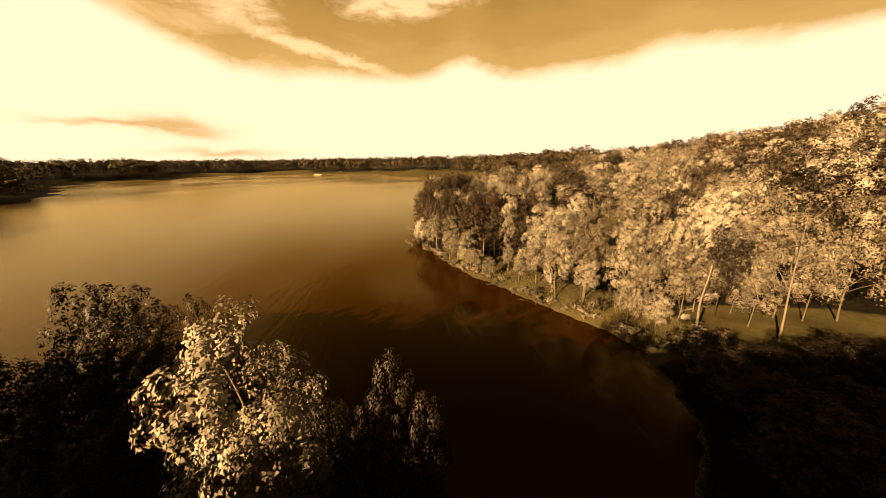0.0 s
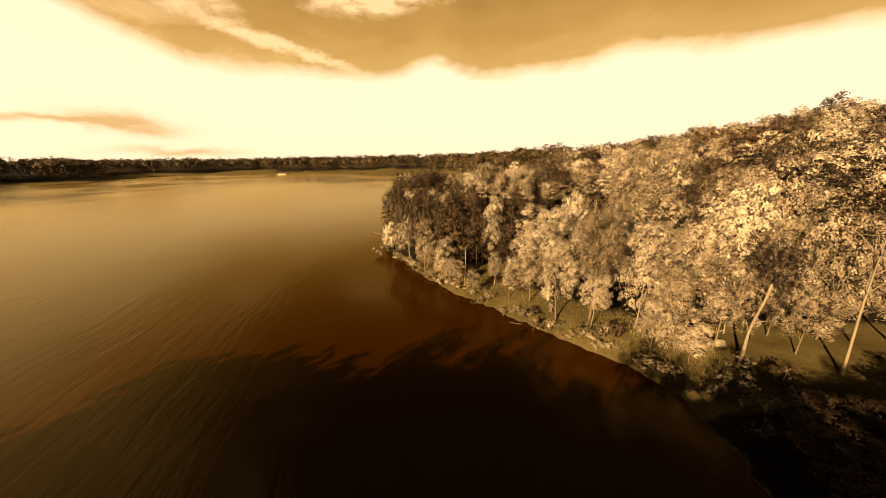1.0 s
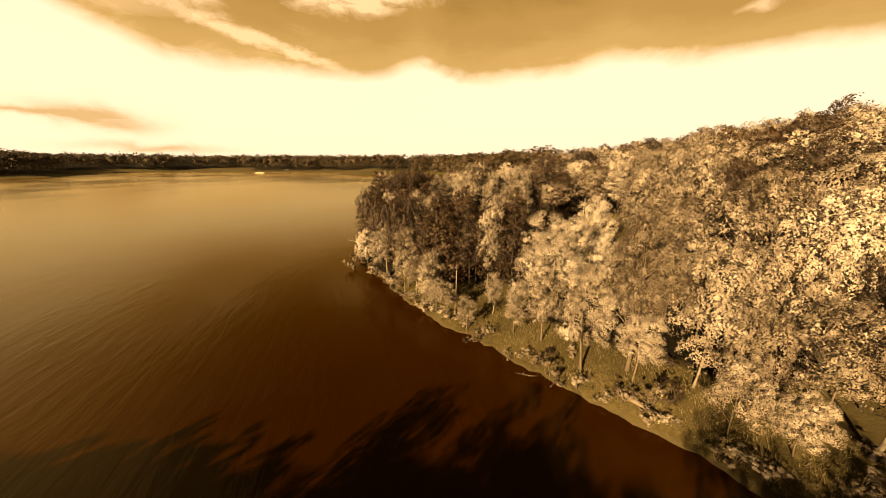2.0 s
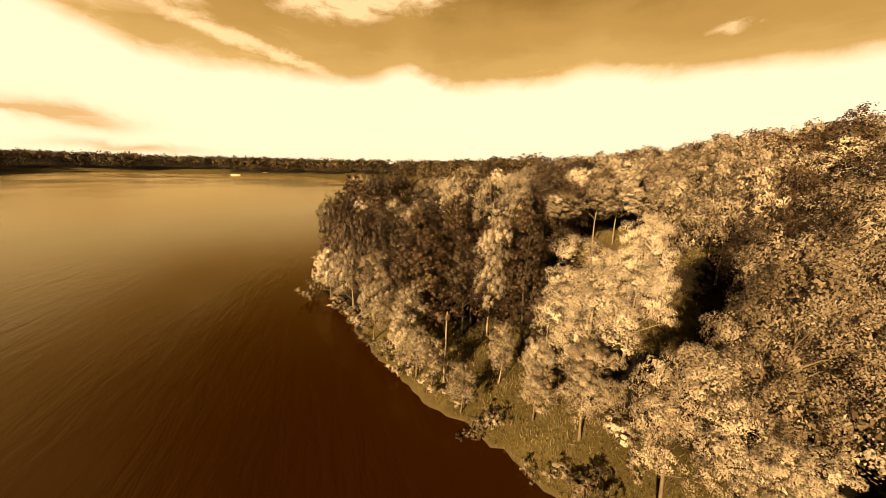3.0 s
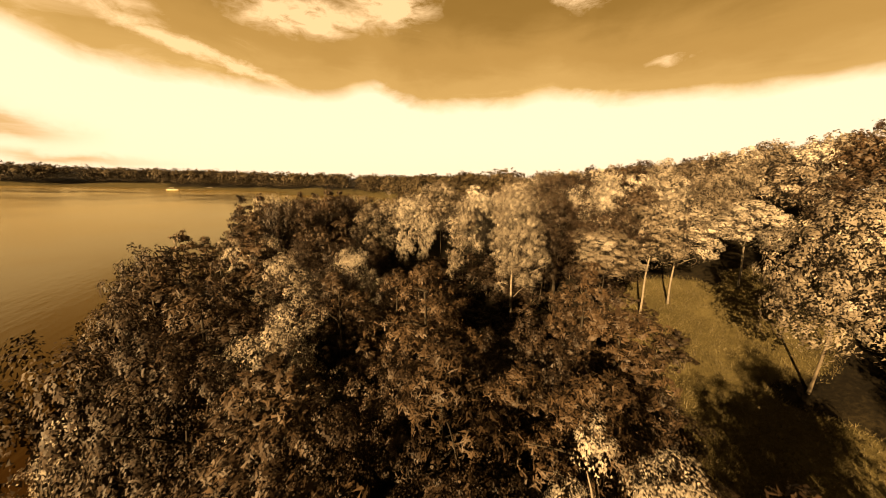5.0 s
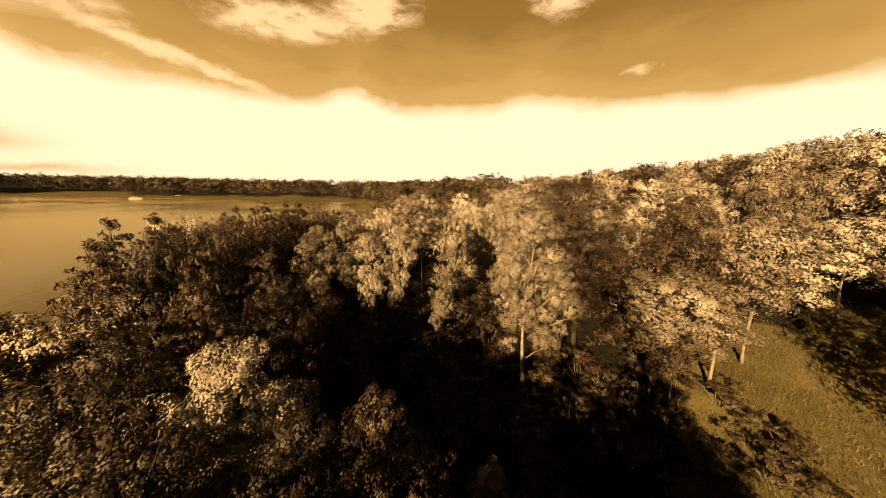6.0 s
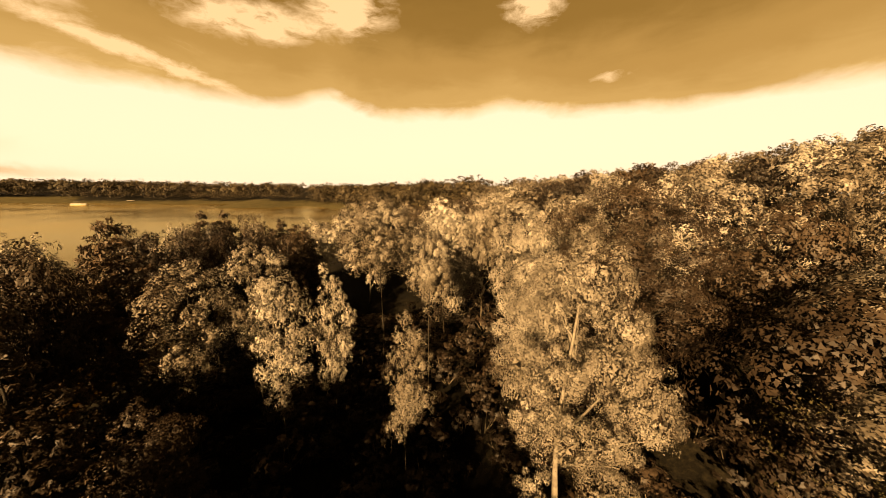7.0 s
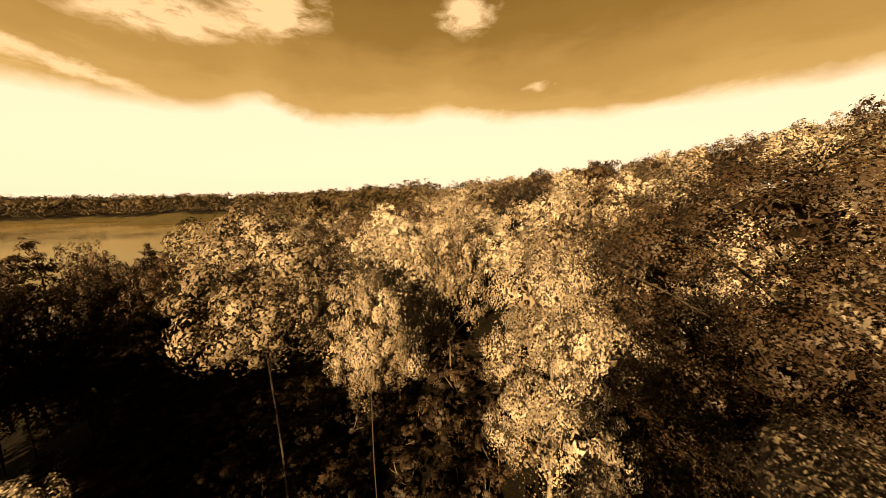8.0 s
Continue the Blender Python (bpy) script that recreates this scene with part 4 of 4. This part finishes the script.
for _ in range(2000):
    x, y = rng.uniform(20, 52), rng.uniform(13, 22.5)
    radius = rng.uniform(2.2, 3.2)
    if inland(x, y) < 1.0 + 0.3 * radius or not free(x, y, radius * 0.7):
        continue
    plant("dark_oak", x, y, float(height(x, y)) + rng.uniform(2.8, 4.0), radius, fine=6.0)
    count += 1
    if count > 34:
        break

# shrubs on the bank
for k, (ax, ay) in enumerate(LAKE[:13]):
    bx, by = LAKE[k + 1]
    n = int(math.hypot(bx - ax, by - ay) / 0.85)
    for i in range(n):
        s = (i + rng.uniform(0.2, 0.8)) / n
        x, y = ax + (bx - ax) * s, ay + (by - ay) * s
        if rng.random() < 0.15:
            continue
        side = rng.uniform(-0.1, 1.2)
        x, y = x + side * 0.78, y + side * 0.5
        r = rng.uniform(0.45, 1.0)
        plant(str(rng.choice(["shrub", "shrub", "shrub", "pale_shrub"])), x, y, float(height(x, y)) + r * rng.uniform(1.1, 1.9), r)
plant("shrub", -6.9, 63.6, 2.4, 1.6)
count = 0
for _ in range(2000):
    x, y = rng.uniform(10, 33), rng.uniform(24, 42)
    d = float(inland(x, y))
    if not 1.2 < d < 6.5 or any(math.hypot(x - a, y - c) < 0.5 * r + 0.5 for a, c, r in standing):
        continue
    r = rng.uniform(0.5, 1.0)
    plant(str(rng.choice(["shrub", "shrub", "dark_shrub", "pale_shrub"])), x, y, float(height(x, y)) + r * rng.uniform(1.2, 2.4), r)
    count += 1
    if count > 20:
        break

for proto, m in waiting:
    proto.matrix_basis = m
for kinds in KINDS.values():
    for proto in kinds:
        if proto.name not in used:
            for o in (*proto.children_recursive, proto):
                bpy.data.objects.remove(o)


# ---------------------------------------------------------------- woods in the distance
def far_wood(name, label, places, seed, leaves=240, size=1.0):
    """Many distant crowns as one mass: each a lumpy crown of loose leaf clusters on a stem."""
    r = np.random.default_rng(seed)
    parts = []
    for x, y, tall, rad in places:
        g = float(height(x, y))
        c = np.array((x, y, g + tall * 0.60)) + r.normal(0, 1, (5, 3)) * np.array((rad * 0.36, rad * 0.36, tall * 0.06))
        rr = r.uniform(0.5, 0.8, 5) * rad
        parts.append(clump_leaves(r, c, rr, leaves, size, 0.95, 0.8, tilt=0.16, puffs=4, middle=np.array((x, y, g + tall * 0.45))))
        low = np.array((x, y, g + tall * 0.28)) + r.normal(0, 1, (leaves // 4, 3)) * np.array((rad * 0.45, rad * 0.45, tall * 0.12))
        parts.append(leaf_faces(r, low, r.normal(0, 1, low.shape), size, 0.8))
    ob = leaf_mesh(name, np.concatenate(parts), LEAF_FAR)
    return tagged(ob, label, "woodland", kind="stuff")


def band(seed, n, inner, outer, test):
    r = np.random.default_rng(seed)
    xs, ys = r.uniform(-560, 420, n), r.uniform(-80, 760, n)
    d = inland(xs, ys)
    keep = (d > inner) & (d < outer) & np.array([test(a, b) for a, b in zip(xs, ys)])
    return [(a, b, r.uniform(16.5, 20.5), r.uniform(4.5, 7.0)) for a, b in zip(xs[keep], ys[keep])]


far_places = band(7, 26000, 10, 64, lambda x, y: y > 210 and not (x > -130 and x < -20 and y < 446) or x < -190)
near_cape = np.random.default_rng(12)
for _ in range(70):
    x, y = near_cape.uniform(-262, -196), near_cape.uniform(70, 190)
    if 1.5 < float(inland(x, y)) < 26:
        far_places.insert(0, (x, y, near_cape.uniform(12, 16), near_cape.uniform(4.0, 5.5)))
far_wood("far_woodland", "dark wooded shore across the lake", far_places[:1500], 8)
mid_places = band(9, 14000, 4, 200, lambda x, y: x > -5 and 100 < y < 420 and (y > 205 or x > 145 or y > 40 + 2.2 * x and math.hypot(x - 15, y - 55) > 118))
far_wood("valley_woodland", "continuous brown-green wood beyond the near trees", [(a, b, t * 0.62, r) for a, b, t, r in mid_places[:900]], 10, 200, 0.9)


# ---------------------------------------------------------------- small things
def thing(name, label, category, m, group=""):
    root = new(name)
    root.matrix_basis = m
    return tagged(root, label, category, group)


def ground_at(x, y):
    return float(height(x, y))


def fallen_log(x, y, length, radius, turn_by, seed, label="bleached fallen log lying on the grassy bank"):
    """A dead trunk on the ground with the stubs of its branches."""
    r = np.random.default_rng(seed)
    root = thing("fallen_log", label, "log", pose(x, y, ground_at(x, y) + radius * 0.7, 0, 0, turn_by), "logs on the bank")
    _, pts = stem("log", r, (-length / 2, 0, 0), (length / 2, 0.1, 0.05), radius, radius * 0.5, DEADWOOD, root, 0.05, 7, 0, 9)
    for k in (2, 4, 5):
        way = np.array((0.25, r.choice((-1, 1)) * r.uniform(0.25, 0.6), r.uniform(0.15, 0.5)))
        stem("branch_stub", r, pts[k], pts[k] + way * length * 0.25, radius * 0.4, radius * 0.12, DEADWOOD, root, 0.06, 3, 0, 6)
    return root


fallen_log(17.3, 34.5, 2.8, 0.20, -62, 1)
fallen_log(12.2, 37.4, 2.0, 0.10, -50, 2, "bleached driftwood branch at the water's edge")
fallen_log(11.3, 38.5, 1.6, 0.08, -20, 3, "bleached driftwood branch at the water's edge")
fallen_log(27.8, 34.0, 2.2, 0.14, 20, 4)


def driftwood(x, y, z, turn_by):
    r = np.random.default_rng(9)
    root = thing("driftwood_branch", "bleached dead branch reaching out over the water", "branch", pose(x, y, z, 0, -6, turn_by))
    _, pts = stem("branch", r, (0, 0, -0.4), (3.4, 0, 0.35), 0.10, 0.03, DEADWOOD, root, 0.05, 6, 0.05, 7)
    for k in (3, 4, 5):
        stem("twig", r, pts[k], pts[k] + r.normal(0, 0.4, 3) + np.array((0.3, 0, 0.2)), 0.03, 0.01, DEADWOOD, root, 0.05, 3, 0, 5)


driftwood(-7.4, 76.2, 0.45, 178)


def slim_pine(x, y, top):
    """A young pine with a long bare pale stem and a small flat top."""
    r = np.random.default_rng(31)
    g = ground_at(x, y)
    root = thing("slim_pine", "slim young pine with a bare pale stem and small flat crown", "pine tree", pose(x, y, g))
    h = top - g
    stem("trunk", r, (0, 0, -0.3), (0.1, 0.05, h * 0.96), 0.095, 0.05, BARK_PALE, root, 0.015, 8)
    cs, rs = [], []
    for k in range(9):
        a = k * 2.4
        tip = np.array((math.cos(a) * r.uniform(0.3, 0.9), math.sin(a) * r.uniform(0.3, 0.9), h * r.uniform(0.86, 0.99)))
        cs.append(tip), rs.append(r.uniform(0.22, 0.36))
        if k % 2 == 0:
            stem("bough", r, (0.09, 0.04, h * 0.86), tip, 0.025, 0.01, BARK, root, 0.06, 3, 0.05, 5)
    leaf_mesh("crown", clump_leaves(r, np.array(cs), np.array(rs), 1800, 0.14, 0.5, 0.45, 0.0, 0.5, 4), NEEDLES, root)


slim_pine(6.8, 47.3, 6.0)


def leaning_trunk(x, y, top):
    """A dead pale trunk that leans out over the cove, with broken branches."""
    r = np.random.default_rng(41)
    g = ground_at(x, y)
    root = thing("leaning_trunk", "pale dead tree trunk leaning over the shaded cove", "dead tree", pose(x, y, g), "dead trees")
    end = np.array(top) - np.array((x, y, g))
    _, pts = stem("trunk", r, (0, 0, -0.3), end, 0.13, 0.06, BARK_PALE, root, 0.03, 9)
    for k in (4, 5, 6, 7, 8):
        way = np.array((r.uniform(-1, 1), r.uniform(-1, 1), r.uniform(0.2, 0.9)))
        stem("branch", r, pts[k], pts[k] + way * r.uniform(0.7, 1.5), 0.045, 0.012, BARK_PALE, root, 0.08, 3, 0.05, 5)


leaning_trunk(26.0, 30.0, (24.9, 28.4, 8.2))


def boulder(x, y, size, seed):
    r = np.random.default_rng(seed)
    bm = bmesh.new()
    bmesh.ops.create_icosphere(bm, subdivisions=3, radius=size)
    for v in bm.verts:
        n = noise.noise(v.co * 1.7 / size + Vector((seed, 0, 0))) * 0.28 + noise.noise(v.co * 4.5 / size) * 0.08
        v.co *= 1 + n
        v.co.z *= 0.62
    me = bpy.data.meshes.new("boulder")
    bm.to_mesh(me)
    bm.free()
    me.materials.append(STONE)
    ob = new("boulder", me)
    ob.matrix_basis = pose(x, y, ground_at(x, y) + size * 0.25, 0, 0, seed * 40)
    return tagged(ob, "pale weathered boulder lying in the grass", "rock")


boulder(26.6, 32.4, 0.5, 3)


def box_mesh(name, size, at, mat, parent, bevel=0.04, label=""):
    bm = bmesh.new()
    bmesh.ops.create_cube(bm, size=1)
    bmesh.ops.scale(bm, vec=size, verts=bm.verts)
    bmesh.ops.translate(bm, vec=at, verts=bm.verts)
    bmesh.ops.bevel(bm, geom=bm.edges[:], offset=bevel, segments=2, affect="EDGES")
    me = bpy.data.meshes.new(name)
    bm.to_mesh(me)
    bm.free()
    me.materials.append(mat)
    ob = new(name, me)
    ob.parent = parent
    if label:
        tagged(ob, label)
    return ob


def pontoon_boat(x, y, turn_by, label, length=8.5):
    """A flat boat on two floats with a rail and a sun roof."""
    r = np.random.default_rng(4)
    root = thing("pontoon_boat", label, "boat", pose(x, y, 0, 0, 0, turn_by), "boats on the lake")
    for side in (-1, 1):
        v, f = tube([(-length / 2, side * 0.9, 0.15), (length / 2 - 1.0, side * 0.9, 0.15), (length / 2, side * 0.9, 0.4)], [0.36, 0.36, 0.10], 10)
        mesh_object("float", v, f, HULL, root, smooth=True)
    box_mesh("deck", (length * 0.92, 2.6, 0.14), (-0.2, 0, 0.58), PLANKS, root)
    for side in (-1, 1):
        box_mesh("side_panel", (length * 0.86, 0.06, 0.75), (-0.2, side * 1.27, 1.02), HULL, root, 0.02)
    box_mesh("stern_panel", (0.06, 2.4, 0.75), (-length * 0.45, 0, 1.02), HULL, root, 0.02)
    for px in (-2.6, 0.8):
        for side in (-1, 1):
            v, f = tube([(px, side * 1.15, 0.6), (px, side * 1.15, 2.75)], [0.04, 0.04], 6)
            mesh_object("roof_post", v, f, HULL, root)
    box_mesh("sun_roof", (4.2, 2.5, 0.12), (-0.9, 0, 2.8), HULL, root)
    box_mesh("seat", (1.8, 0.7, 0.45), (1.8, -0.75, 0.88), CANVAS, root, 0.06)
    box_mesh("console", (0.6, 0.7, 0.9), (0.2, 0.7, 1.1), HULL, root, 0.06)


pontoon_boat(-202, 430, 12, "white pontoon boat with a sun roof afloat off the far shore", 10.5)


def rowing_boat(x, y, turn_by, label, length=4.6):
    root = thing("rowing_boat", label, "boat", pose(x, y, max(ground_at(x, y), 0) + 0.1, 0, 0, turn_by), "boats on the lake")
    verts, faces = [], []
    rows = 9
    for i in range(rows):
        s = i / (rows - 1)
        w = 0.75 * math.sin(math.pi * min(0.5, s * 0.62 + 0.19)) * (1 - max(0, s - 0.55) ** 2 * 4.6)
        xx, keel, rim = (s - 0.5) * length, -0.12 + 0.25 * s ** 4, 0.5 + 0.22 * s ** 2
        for px, pz in ((-w, rim), (-w * 0.8, 0.1 + keel * 0.5), (0, keel), (w * 0.8, 0.1 + keel * 0.5), (w, rim), (w * 0.9, rim), (0, keel + 0.1), (-w * 0.9, rim)):
            verts.append((xx, px, pz))
    for i in range(rows - 1):
        for k in range(8):
            a, b = i * 8 + k, i * 8 + (k + 1) % 8
            faces.append((a, b, b + 8, a + 8))
    faces += [tuple(range(8))[::-1], tuple(range((rows - 1) * 8, rows * 8))]
    mesh_object("hull", verts, faces, HULL, root)
    for px in (-1.1, 0.4):
        box_mesh("thwart", (0.25, 1.25, 0.05), (px, 0, 0.38), PLANKS, root, 0.01)


rowing_boat(-190, 479, 20, "small white boat pulled up on the far shore", 6.0)


def dock(x, y, turn_by, length=14.0):
    """A plank landing stage on posts."""
    root = thing("dock", "dark plank landing stage on posts by the far shore", "dock", pose(x, y, 0, 0, 0, turn_by))
    n = int(length / 0.5)
    for i in range(n):
        box_mesh("plank", (0.46, 2.2, 0.08), ((i + 0.5) * 0.5 - length / 2, 0, 0.72), PLANKS, root, 0.01)
    for px in np.arange(-length / 2 + 0.5, length / 2, 3.2):
        for side in (-1, 1):
            v, f = tube([(px, side * 1.0, -1.0), (px, side * 1.0, 1.1)], [0.12, 0.11], 7)
            mesh_object("post", v, f, PLANKS, root)


dock(-183, 437, 8)

# ---------------------------------------------------------------- grass of the meadows and the bank
r = np.random.default_rng(77)
tuft_x, tuft_y = r.uniform(4, 50, 160000), r.uniform(28, 80, 160000)
edge_d = inland(tuft_x, tuft_y)
near_meadow = np.zeros(len(tuft_x), bool)
for a, b, rad in MEADOWS:
    near_meadow |= np.hypot(tuft_x - a, tuft_y - b) < rad + 1.5
keep = (edge_d > 0.3) & (near_meadow | (edge_d < 6))
tuft_x, tuft_y = tuft_x[keep][:60000], tuft_y[keep][:60000]
tuft_z = height(tuft_x, tuft_y)
n = len(tuft_x)
base = np.stack([tuft_x, tuft_y, tuft_z - 0.03], 1)
a = r.uniform(0, 6.28, n)
wide = np.stack([np.cos(a), np.sin(a), np.zeros(n)], 1) * r.uniform(0.012, 0.035, (n, 1))
tip = base + np.stack([r.normal(0, 0.13, n), r.normal(0, 0.13, n), r.uniform(0.10, 0.30, n)], 1)
GRASS = leaf_material("dry_grass", (0.014, 0.0108, 0.0055), (0.030, 0.0235, 0.0125), (0.042, 0.033, 0.018), 0.1)
grass = leaf_mesh("meadow_grass", np.stack([base - wide, base + wide, tip], 1), GRASS)
tagged(grass, "dry tufted grass of the clearings and the bank", "grass", kind="stuff")
